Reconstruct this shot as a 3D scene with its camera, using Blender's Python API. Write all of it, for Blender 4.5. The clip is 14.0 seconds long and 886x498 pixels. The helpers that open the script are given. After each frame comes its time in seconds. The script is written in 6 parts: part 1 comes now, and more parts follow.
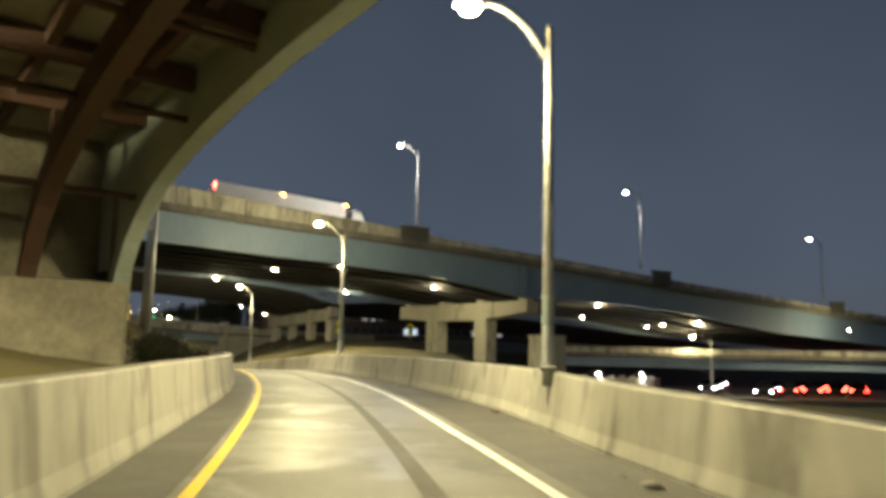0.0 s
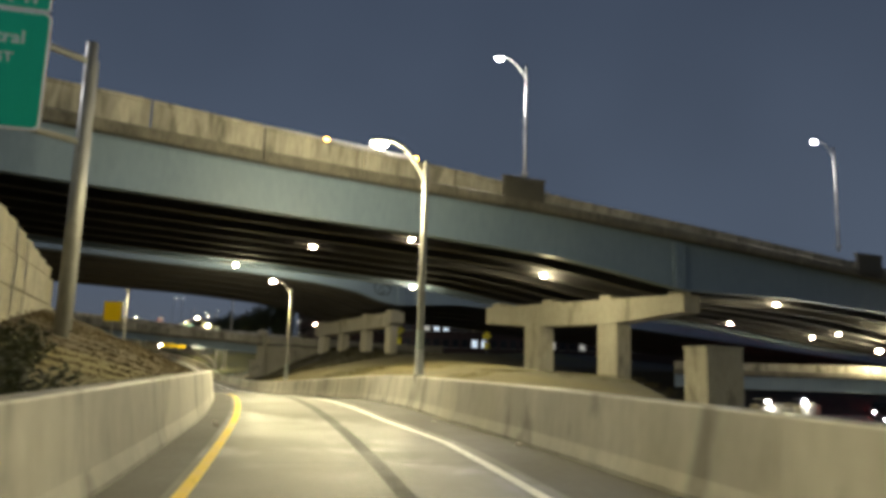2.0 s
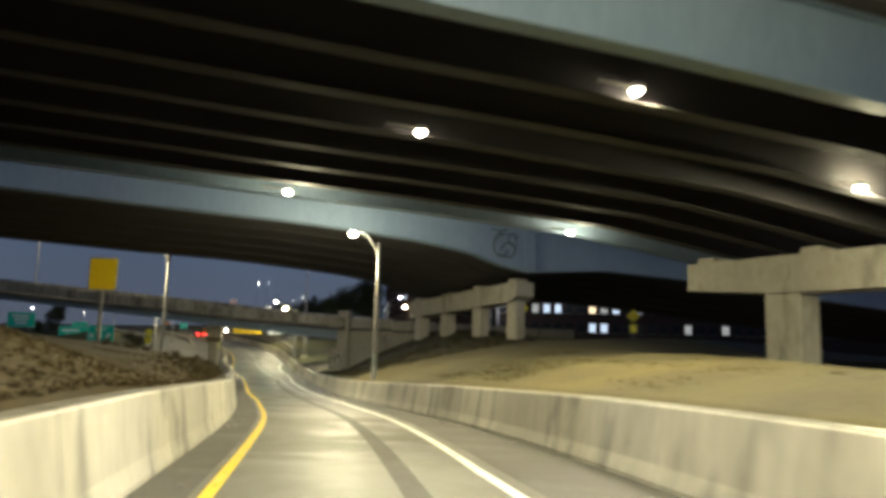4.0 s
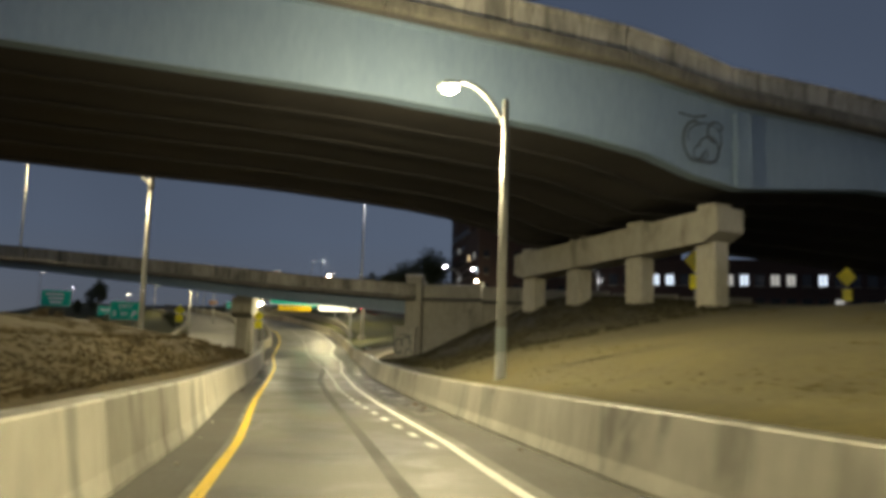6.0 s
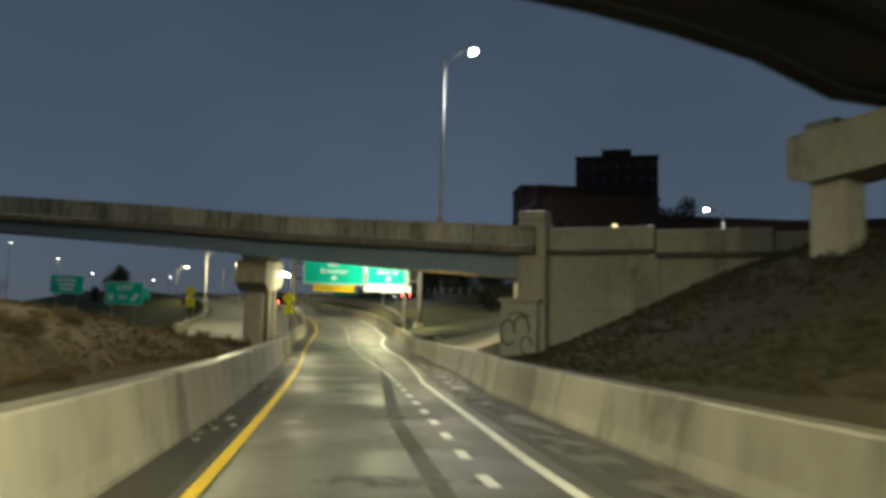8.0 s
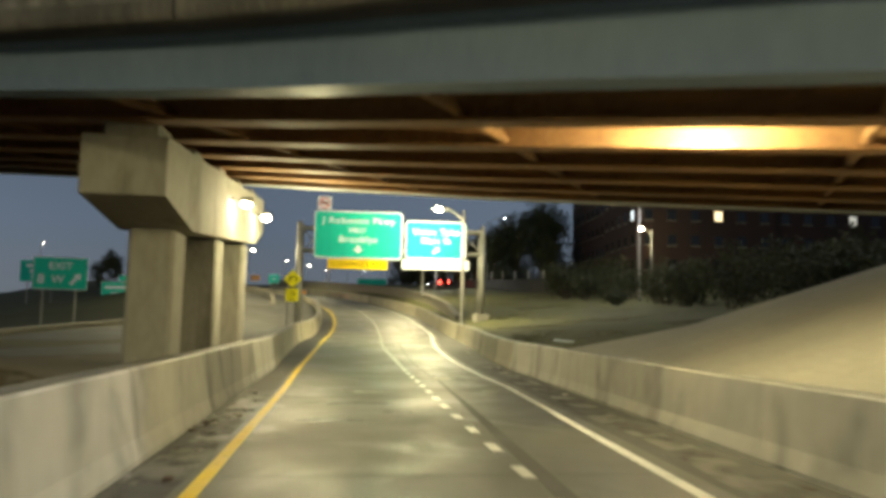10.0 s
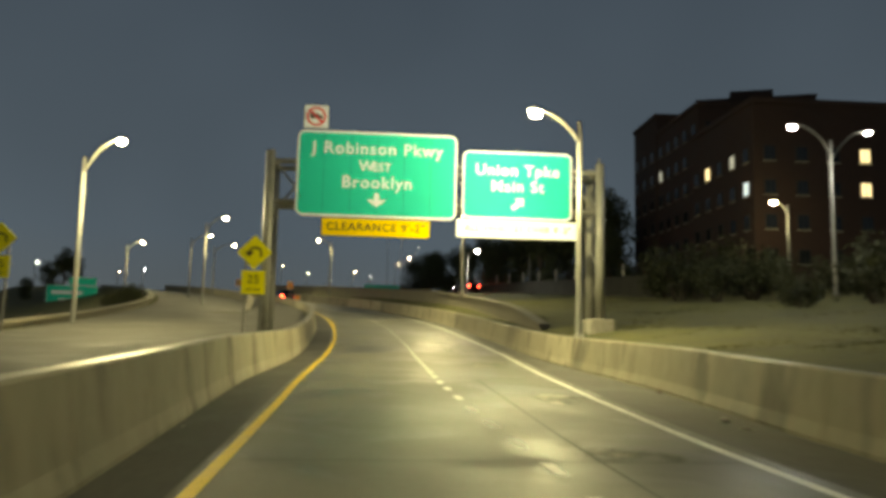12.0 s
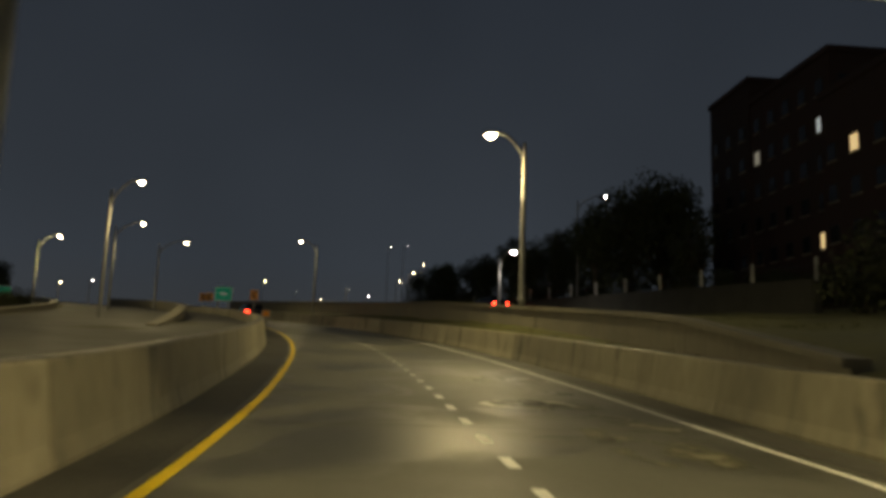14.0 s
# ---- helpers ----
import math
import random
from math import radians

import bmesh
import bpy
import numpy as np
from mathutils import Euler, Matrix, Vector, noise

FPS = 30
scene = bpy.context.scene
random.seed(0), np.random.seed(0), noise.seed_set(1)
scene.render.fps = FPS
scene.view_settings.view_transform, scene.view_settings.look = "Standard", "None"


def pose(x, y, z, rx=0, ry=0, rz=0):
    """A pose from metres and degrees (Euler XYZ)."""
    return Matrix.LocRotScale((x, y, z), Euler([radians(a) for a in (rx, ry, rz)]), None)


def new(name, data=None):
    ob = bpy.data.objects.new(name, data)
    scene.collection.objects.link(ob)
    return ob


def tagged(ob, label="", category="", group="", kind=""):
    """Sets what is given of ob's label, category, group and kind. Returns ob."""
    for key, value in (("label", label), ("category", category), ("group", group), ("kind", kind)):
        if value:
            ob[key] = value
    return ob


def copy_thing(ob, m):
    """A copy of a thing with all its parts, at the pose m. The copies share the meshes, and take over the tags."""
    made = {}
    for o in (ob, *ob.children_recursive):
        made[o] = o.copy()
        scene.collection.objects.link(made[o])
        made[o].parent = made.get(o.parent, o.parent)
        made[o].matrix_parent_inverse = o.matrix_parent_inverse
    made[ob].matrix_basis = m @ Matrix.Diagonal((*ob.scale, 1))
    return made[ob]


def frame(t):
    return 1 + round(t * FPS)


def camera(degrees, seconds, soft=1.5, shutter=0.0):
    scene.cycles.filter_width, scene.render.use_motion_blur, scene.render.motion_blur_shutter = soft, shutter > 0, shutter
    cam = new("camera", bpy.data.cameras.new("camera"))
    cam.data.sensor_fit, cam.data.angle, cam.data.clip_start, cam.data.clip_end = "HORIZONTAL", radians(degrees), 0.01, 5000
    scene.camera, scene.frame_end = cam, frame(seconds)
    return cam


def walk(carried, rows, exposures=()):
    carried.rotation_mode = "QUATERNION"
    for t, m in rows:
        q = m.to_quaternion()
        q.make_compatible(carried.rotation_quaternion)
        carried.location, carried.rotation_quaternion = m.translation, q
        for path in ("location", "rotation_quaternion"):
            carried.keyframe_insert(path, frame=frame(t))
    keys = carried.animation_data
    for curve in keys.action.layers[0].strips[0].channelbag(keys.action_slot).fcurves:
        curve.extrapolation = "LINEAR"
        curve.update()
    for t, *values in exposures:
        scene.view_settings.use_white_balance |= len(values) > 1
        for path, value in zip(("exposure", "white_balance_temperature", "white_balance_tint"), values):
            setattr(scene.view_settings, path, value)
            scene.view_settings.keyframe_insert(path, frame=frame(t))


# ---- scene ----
cam = camera(61.0, 14.0, soft=4.0, shutter=0.5)
PATH = [
    (0.0, pose(-0.137, 8.685, -2.026, 98.21, -1.29, 2.67)),
    (0.5, pose(-1.123, 13.564, -1.968, 98.53, -1.78, 3.68)),
    (1.0, pose(-2.176, 18.508, -1.902, 98.86, -1.85, 4.55)),
    (1.5, pose(-3.283, 23.357, -1.832, 99.09, -1.78, 5.51)),
    (2.0, pose(-4.449, 28.003, -1.760, 99.13, -1.76, 6.78)),
    (2.5, pose(-5.734, 32.564, -1.687, 98.99, -1.80, 8.29)),
    (3.0, pose(-7.211, 37.214, -1.613, 98.71, -1.82, 9.94)),
    (3.5, pose(-8.926, 42.072, -1.543, 98.33, -1.79, 11.62)),
    (4.0, pose(-10.814, 47.051, -1.499, 97.91, -1.73, 13.22)),
    (4.5, pose(-12.784, 52.008, -1.508, 97.49, -1.69, 14.62)),
    (5.0, pose(-14.767, 56.830, -1.587, 97.13, -1.70, 15.75)),
    (5.5, pose(-16.800, 61.518, -1.721, 96.81, -1.74, 16.68)),
    (6.0, pose(-18.947, 66.103, -1.885, 96.54, -1.77, 17.51)),
    (6.5, pose(-21.258, 70.634, -2.059, 96.30, -1.78, 18.33)),
    (7.0, pose(-23.739, 75.238, -2.227, 96.09, -1.73, 19.12)),
    (7.5, pose(-26.382, 80.062, -2.374, 95.93, -1.61, 19.86)),
    (8.0, pose(-29.173, 85.203, -2.490, 95.80, -1.41, 20.53)),
    (8.5, pose(-32.064, 90.565, -2.574, 95.69, -1.20, 21.12)),
    (9.0, pose(-34.999, 96.003, -2.631, 95.56, -1.08, 21.64)),
    (9.5, pose(-37.937, 101.398, -2.665, 95.42, -1.11, 22.08)),
    (10.0, pose(-40.898, 106.741, -2.698, 95.32, -1.22, 22.43)),
    (10.5, pose(-43.919, 112.052, -2.756, 95.35, -1.31, 22.67)),
    (11.0, pose(-47.013, 117.344, -2.851, 95.59, -1.34, 22.77)),
    (11.5, pose(-50.116, 122.614, -2.945, 95.98, -1.32, 22.78)),
    (12.0, pose(-53.143, 127.854, -2.988, 96.45, -1.32, 22.72)),
    (12.5, pose(-56.024, 133.050, -2.946, 96.95, -1.41, 22.61)),
    (13.0, pose(-58.750, 138.159, -2.848, 97.45, -1.59, 22.52)),
    (13.5, pose(-61.323, 143.121, -2.745, 97.95, -1.86, 22.46)),
    (14.0, pose(-63.722, 147.829, -2.715, 98.54, -2.07, 22.45)),
]
EXPO = [(0.0, 1.62, 7200, 13), (2.0, 1.7, 6900, 15), (3.0, 1.7, 6200, 17), (5.5, 1.72, 6800, 17), (6.5, 1.72, 6900, 16), (7.5, 1.65, 6200, 9), (8.0, 1.65, 6600, 8), (10.5, 2.28, 7200, 11), (11.0, 2.04, 7100, 8), (11.5, 1.8, 7200, 5), (12.0, 1.72, 8200, 3), (12.5, 1.55, 7800, 4), (13.0, 1.28, 6350, 7), (13.5, 0.82, 6200, 7), (14.0, 0.3, 8300, 13)]
walk(cam, PATH, EXPO)

# ---------------------------------------------------------------- light
world = bpy.data.worlds.new("dusk_sky")
scene.world = world
world.use_nodes = True
wn = world.node_tree.nodes
wl = world.node_tree.links
wn.clear()
w_out = wn.new("ShaderNodeOutputWorld")
w_bg = wn.new("ShaderNodeBackground")
w_tc = wn.new("ShaderNodeTexCoord")
w_sep = wn.new("ShaderNodeSeparateXYZ")
w_ramp = wn.new("ShaderNodeValToRGB")
w_noise = wn.new("ShaderNodeTexNoise")
w_noise.inputs["Scale"].default_value = 3.0
w_mix = wn.new("ShaderNodeMixRGB")
w_mix.blend_type = "MULTIPLY"
w_mix.inputs[0].default_value = 0.35
wl.new(w_tc.outputs["Generated"], w_sep.inputs[0])
wl.new(w_tc.outputs["Generated"], w_noise.inputs["Vector"])
wl.new(w_sep.outputs["Z"], w_ramp.inputs[0])
els = w_ramp.color_ramp.elements
els[0].position, els[0].color = 0.0, (0.028, 0.034, 0.042, 1)
els[1].position, els[1].color = 1.0, (0.010, 0.0145, 0.023, 1)
e = els.new(0.12)
e.color = (0.024, 0.034, 0.050, 1)
e = els.new(0.45)
e.color = (0.016, 0.0235, 0.037, 1)
wl.new(w_ramp.outputs[0], w_mix.inputs[1])
wl.new(w_noise.outputs["Fac"], w_mix.inputs[2])
wl.new(w_mix.outputs[0], w_bg.inputs["Color"])
w_bg.inputs["Strength"].default_value = 1.12
wl.new(w_bg.outputs[0], w_out.inputs["Surface"])

WARM = (1.0, 0.93, 0.54)
COOL = (0.92, 0.97, 1.0)


def lamp_light(name, place, watts, colour, radius=0.3, cutoff=True, cone=174):
    """A luminaire: with a hood that cuts its light off towards the horizon, or bare."""
    data = bpy.data.lights.new(name, "SPOT" if cutoff else "POINT")
    if cutoff:
        data.spot_size, data.spot_blend = radians(cone), 0.7
    data.energy, data.color, data.shadow_soft_size = watts, colour, radius
    ob = new(name, data)
    ob.location = place
    return ob


# ---------------------------------------------------------------- materials
def nodes_of(name):
    m = bpy.data.materials.new(name)
    m.use_nodes = True
    t = m.node_tree
    return m, t.nodes, t.links, t.nodes["Principled BSDF"]


def surface(name, dark, light, rough=(0.6, 0.9), scale=(0.35, 9.0), bump=0.25, metal=0.0, stretch=(1, 1, 1), contrast=0.5, island=False):
    """Two scales of variation in colour, roughness and relief, at world size."""
    m, n, l, p = nodes_of(name)
    geo = n.new("ShaderNodeNewGeometry")
    mp = n.new("ShaderNodeMapping")
    mp.inputs["Scale"].default_value = stretch
    l.new(geo.outputs["Position"], mp.inputs["Vector"])
    big, fine = n.new("ShaderNodeTexNoise"), n.new("ShaderNodeTexNoise")
    for node, s, det in ((big, scale[0], 5.0), (fine, scale[1], 8.0)):
        node.inputs["Scale"].default_value, node.inputs["Detail"].default_value = s, det
        node.inputs["Roughness"].default_value = 0.62
        l.new(mp.outputs[0], node.inputs["Vector"])
    mix = n.new("ShaderNodeMath")
    mix.operation = "MULTIPLY_ADD"
    mix.inputs[1].default_value = 0.6
    half = n.new("ShaderNodeMath")
    half.operation = "MULTIPLY"
    half.inputs[1].default_value = 0.4
    l.new(fine.outputs["Fac"], half.inputs[0])
    l.new(big.outputs["Fac"], mix.inputs[0])
    l.new(half.outputs[0], mix.inputs[2])
    ramp = n.new("ShaderNodeValToRGB")
    ramp.color_ramp.elements[0].position, ramp.color_ramp.elements[0].color = 0.5 - contrast / 3, (*dark, 1)
    ramp.color_ramp.elements[1].position, ramp.color_ramp.elements[1].color = 0.5 + contrast / 3, (*light, 1)
    l.new(mix.outputs[0], ramp.inputs[0])
    colour = ramp.outputs[0]
    if island:
        info = n.new("ShaderNodeObjectInfo")
        vary = n.new("ShaderNodeMapRange")
        vary.inputs["To Min"].default_value, vary.inputs["To Max"].default_value = 0.72, 1.12
        l.new(info.outputs["Random"], vary.inputs["Value"])
        mul = n.new("ShaderNodeVectorMath")
        mul.operation = "SCALE"
        l.new(colour, mul.inputs[0])
        l.new(vary.outputs[0], mul.inputs["Scale"])
        colour = mul.outputs[0]
    l.new(colour, p.inputs["Base Color"])
    rr = n.new("ShaderNodeMapRange")
    rr.inputs["From Min"].default_value, rr.inputs["From Max"].default_value = 0.35, 0.65
    rr.inputs["To Min"].default_value, rr.inputs["To Max"].default_value = rough
    l.new(big.outputs["Fac"], rr.inputs["Value"])
    l.new(rr.outputs[0], p.inputs["Roughness"])
    p.inputs["Metallic"].default_value = metal
    if bump:
        b = n.new("ShaderNodeBump")
        b.inputs["Strength"].default_value, b.inputs["Distance"].default_value = bump, 0.02
        l.new(mix.outputs[0], b.inputs["Height"])
        l.new(b.outputs[0], p.inputs["Normal"])
    return m


def plain(name, colour, rough=0.5, metal=0.0, glow=0.0, gloss=0.5):
    m, n, l, p = nodes_of(name)
    p.inputs["Specular IOR Level"].default_value = gloss
    p.inputs["Base Color"].default_value = (*colour, 1)
    p.inputs["Roughness"].default_value, p.inputs["Metallic"].default_value = rough, metal
    if glow:
        p.inputs["Emission Color"].default_value, p.inputs["Emission Strength"].default_value = (*colour, 1), glow
    return m


ASPHALT = surface("wet_concrete_road", (0.062, 0.060, 0.048), (0.138, 0.134, 0.106), (0.44, 0.72), (0.22, 14.0), 0.5, stretch=(1, 1, 1), contrast=0.7)

SHOULDER = surface("dirty_shoulder", (0.035, 0.033, 0.028), (0.11, 0.105, 0.09), (0.6, 0.95), (0.5, 12.0), 0.3)
BARRIER = surface("barrier_concrete", (0.27, 0.255, 0.21), (0.62, 0.60, 0.53), (0.55, 0.9), (0.75, 8.0), 0.25, stretch=(1, 1, 0.22), contrast=0.7, island=True)
# darker brown copy of the barrier concrete: weaker light put into the colour, plus staining
BARRIER_DIM = surface("dim_stained_barrier_concrete", (0.17, 0.150, 0.100), (0.43, 0.39, 0.285), (0.55, 0.9), (0.75, 8.0), 0.25, stretch=(1, 1, 0.22), contrast=0.7, island=True)
BARRIER_STAINS = (0.9, 0.54, 0.7, 0.55, (1, 1, 0.3))
CONCRETE = surface("weathered_concrete", (0.17, 0.16, 0.135), (0.42, 0.40, 0.34), (0.7, 0.95), (0.4, 6.0), 0.3, stretch=(1, 1, 0.4), contrast=0.75)
# barrier top: brown dirt, and darkened to take out lamplight caught there
TOP_DARK = surface("darkened_barrier_top", (0.07, 0.064, 0.047), (0.20, 0.185, 0.14), (0.32, 0.62), (1.2, 10.0), 0.25)
STONE = surface("rough_stone_facing", (0.13, 0.118, 0.088), (0.29, 0.268, 0.205), (0.75, 0.98), (0.9, 5.0), 0.5)
PARAPET = surface("streaked_parapet_concrete", (0.10, 0.094, 0.08), (0.54, 0.51, 0.44), (0.7, 0.95), (0.9, 7.0), 0.3, stretch=(1, 1, 0.16), contrast=0.55)


def make_wet(m, scale, level, gloss, shade, stretch=(1, 1, 1)):
    """Uneven wet or dirty areas: another gloss and darker, from a broad noise."""
    n, l = m.node_tree.nodes, m.node_tree.links
    p = n["Principled BSDF"]
    geo, tex, ramp = n.new("ShaderNodeNewGeometry"), n.new("ShaderNodeTexNoise"), n.new("ShaderNodeMapRange")
    tex.inputs["Scale"].default_value, tex.inputs["Detail"].default_value, tex.inputs["Roughness"].default_value = scale, 6.0, 0.6
    tex.inputs["Distortion"].default_value = 0.6
    ramp.inputs["From Min"].default_value, ramp.inputs["From Max"].default_value = level, level + 0.1
    mp = n.new("ShaderNodeMapping")
    mp.inputs["Scale"].default_value = stretch
    l.new(geo.outputs["Position"], mp.inputs["Vector"])
    l.new(mp.outputs[0], tex.inputs["Vector"])
    l.new(tex.outputs["Fac"], ramp.inputs["Value"])
    tint, rough = n.new("ShaderNodeMixRGB"), n.new("ShaderNodeMix")
    tint.blend_type = "MULTIPLY"
    tint.inputs[2].default_value = (shade, shade, shade, 1)
    l.new(ramp.outputs[0], tint.inputs[0])
    l.new(p.inputs["Base Color"].links[0].from_socket, tint.inputs[1])
    l.new(tint.outputs[0], p.inputs["Base Color"])
    l.new(ramp.outputs[0], rough.inputs["Factor"])
    l.new(p.inputs["Roughness"].links[0].from_socket, rough.inputs["A"])
    rough.inputs["B"].default_value = gloss
    l.new(rough.outputs["Result"], p.inputs["Roughness"])


make_wet(ASPHALT, 0.45, 0.5, 0.40, 0.66)
make_wet(BARRIER, *BARRIER_STAINS)
make_wet(BARRIER_DIM, *BARRIER_STAINS)
make_wet(CONCRETE, 0.6, 0.55, 0.85, 0.6, (1, 1, 0.35))
make_wet(PARAPET, 1.1, 0.53, 0.9, 0.5, (1, 1, 0.2))
FLANGE = surface("pale_painted_flange", (0.42, 0.44, 0.42), (0.58, 0.60, 0.57), (0.5, 0.7), (0.5, 6.0), 0.05)
BLUE_STEEL = surface("blue_grey_painted_steel", (0.125, 0.18, 0.26), (0.20, 0.275, 0.37), (0.45, 0.7), (0.25, 5.0), 0.03, stretch=(1, 1, 0.3), contrast=0.6)
DARK_RUST = surface("dark_red_brown_steel", (0.040, 0.020, 0.015), (0.10, 0.050, 0.034), (0.6, 0.85), (0.5, 7.0), 0.1)
DARK_EDGE = surface("dark_streaked_deck_edge", (0.055, 0.052, 0.045), (0.21, 0.195, 0.165), (0.7, 0.95), (1.6, 9.0), 0.3, stretch=(1, 1, 0.3), contrast=0.5)
BROWN_WALL = surface("brown_stained_wall_concrete", (0.085, 0.076, 0.055), (0.23, 0.21, 0.16), (0.6, 0.9), (0.6, 7.0), 0.25, stretch=(1, 1, 0.3), contrast=0.7)
RUST_STEEL = surface("red_brown_primed_steel", (0.16, 0.082, 0.034), (0.38, 0.205, 0.082), (0.55, 0.85), (0.5, 7.0), 0.1)
# deep shade under the decks is put into this near-black steel colour
INNER_STEEL = surface("near_black_steel", (0.014, 0.013, 0.015), (0.028, 0.026, 0.028), (0.7, 0.9), (0.5, 7.0), 0.1)
# colour of the added sheets that imitate shade below the deck
SHADE_SHEET = surface("dark_under_sheet", (0.018, 0.016, 0.017), (0.038, 0.034, 0.034), (0.8, 0.95), (0.5, 7.0), 0.1)
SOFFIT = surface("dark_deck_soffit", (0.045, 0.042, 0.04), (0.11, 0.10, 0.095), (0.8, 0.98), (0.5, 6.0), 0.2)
GALV = surface("galvanised_steel", (0.17, 0.17, 0.16), (0.30, 0.30, 0.285), (0.4, 0.6), (1.5, 20.0), 0.05, metal=0.35)
DARK_METAL = plain("dark_metal", (0.03, 0.03, 0.03), 0.6, 0.3)
BROWN_LEAF = surface("dry_brown_foliage", (0.030, 0.023, 0.010), (0.10, 0.074, 0.030), (0.8, 1.0), (0.8, 9.0), 0.0)
BROWN = surface("brown_winter_scrub", (0.026, 0.020, 0.008), (0.084, 0.062, 0.025), (0.9, 1.0), (0.5, 8.0), 0.7, contrast=0.6)
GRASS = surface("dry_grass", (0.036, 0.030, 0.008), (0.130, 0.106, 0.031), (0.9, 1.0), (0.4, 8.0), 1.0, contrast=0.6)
DIRT = surface("dark_winter_grass", (0.026, 0.028, 0.006), (0.085, 0.082, 0.018), (0.9, 1.0), (0.6, 9.0), 0.8)
FAR_GROUND = surface("dark_ground", (0.018, 0.018, 0.015), (0.05, 0.048, 0.04), (0.9, 1.0), (0.05, 1.0), 0.2)


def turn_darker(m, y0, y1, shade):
    """Grass colour darkened further along the bank, for dimmer light as well as scrub, with an uneven border."""
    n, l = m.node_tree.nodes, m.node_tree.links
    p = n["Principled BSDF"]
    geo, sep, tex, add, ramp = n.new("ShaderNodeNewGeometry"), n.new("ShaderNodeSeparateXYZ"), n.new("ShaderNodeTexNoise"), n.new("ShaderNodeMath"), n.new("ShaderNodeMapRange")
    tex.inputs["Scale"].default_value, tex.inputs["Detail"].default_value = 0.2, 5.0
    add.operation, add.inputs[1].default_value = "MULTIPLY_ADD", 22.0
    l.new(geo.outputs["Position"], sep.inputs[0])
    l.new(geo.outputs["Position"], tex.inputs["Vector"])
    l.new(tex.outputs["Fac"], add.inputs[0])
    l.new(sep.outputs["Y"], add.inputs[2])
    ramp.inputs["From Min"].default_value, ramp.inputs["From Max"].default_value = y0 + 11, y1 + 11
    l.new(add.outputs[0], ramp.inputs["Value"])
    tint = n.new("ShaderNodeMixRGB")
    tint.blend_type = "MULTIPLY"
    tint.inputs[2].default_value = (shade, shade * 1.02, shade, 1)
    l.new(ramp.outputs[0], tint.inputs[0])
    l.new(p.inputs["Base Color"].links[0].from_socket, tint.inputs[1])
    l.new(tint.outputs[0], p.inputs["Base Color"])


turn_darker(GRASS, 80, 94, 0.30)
YELLOW_PAINT = surface("yellow_road_paint", (0.58, 0.38, 0.015), (0.86, 0.60, 0.03), (0.4, 0.7), (1.5, 18.0), 0.1)
WHITE_PAINT = surface("white_road_paint", (0.55, 0.55, 0.50), (0.88, 0.87, 0.82), (0.4, 0.7), (1.5, 18.0), 0.1)
SIGN_GREEN = plain("green_sign_sheeting", (0.0, 0.55, 0.44), 0.6, gloss=0.15)
SIGN_SEAM = plain("dark_green_panel_seam", (0.0, 0.28, 0.24), 0.6)
SIGN_WHITE = plain("white_sign_sheeting", (0.76, 0.84, 0.97), 0.5, gloss=0.3)
SIGN_YELLOW = plain("yellow_sign_sheeting", (0.88, 0.62, 0.0), 0.35)
SIGN_LIME = plain("bright_yellow_sign_sheeting", (0.88, 0.80, 0.02), 0.35)
SIGN_ORANGE = plain("orange_sign_sheeting", (0.85, 0.28, 0.01), 0.35)
SIGN_BLACK = plain("black_sign_ink", (0.012, 0.012, 0.012), 0.5)
SIGN_RED = plain("red_sign_ink", (0.62, 0.01, 0.03), 0.4)
SIGN_BACK = plain("bare_aluminium", (0.45, 0.46, 0.46), 0.45, 0.7)
LENS_WARM = plain("warm_lamp_lens", (1.0, 0.88, 0.58), 0.4, 0, 60.0)
LENS_COOL = plain("white_lamp_lens", (0.95, 0.98, 1.0), 0.4, 0, 45.0)
TAIL_RED = plain("red_tail_light", (1.0, 0.03, 0.02), 0.3, 0, 30.0)
HEAD_WHITE = plain("white_headlight", (0.9, 0.96, 1.0), 0.3, 0, 25.0)
MARKER_AMBER = plain("amber_marker_light", (1.0, 0.42, 0.05), 0.3, 0, 14.0)
WINDOW_WARM = plain("lit_window_warm", (1.0, 0.80, 0.45), 0.4, 0, 0.5)
WINDOW_COOL = plain("lit_window_cool", (0.7, 0.86, 1.0), 0.4, 0, 0.3)
WINDOW_DIM = plain("dim_curtained_window", (0.8, 0.82, 0.75), 0.4, 0, 0.12)
WINDOW_DARK = plain("dark_window_glass", (0.015, 0.018, 0.022), 0.12)
BRICK = surface("dark_red_brick", (0.024, 0.013, 0.011), (0.05, 0.027, 0.022), (0.8, 0.95), (0.2, 4.0), 0.2)
BARK = surface("bark", (0.03, 0.024, 0.018), (0.075, 0.06, 0.045), (0.85, 1.0), (2.0, 20.0), 0.6, stretch=(1, 1, 0.3))
LEAF = surface("dark_foliage", (0.014, 0.020, 0.008), (0.052, 0.066, 0.024), (0.7, 0.95), (0.8, 9.0), 0.0)
SHRUB = surface("shrub_foliage", (0.010, 0.013, 0.004), (0.036, 0.042, 0.012), (0.7, 0.95), (0.8, 9.0), 0.0)
TRAILER = surface("white_trailer_side", (0.50, 0.47, 0.40), (0.62, 0.59, 0.52), (0.4, 0.6), (0.3, 5.0), 0.05)
CAR_PAINT = plain("dark_car_paint", (0.02, 0.022, 0.026), 0.3, 0.4)
CAR_GLASS = plain("car_glass", (0.01, 0.012, 0.014), 0.08)
RUBBER = plain("tyre_rubber", (0.012, 0.012, 0.012), 0.85)
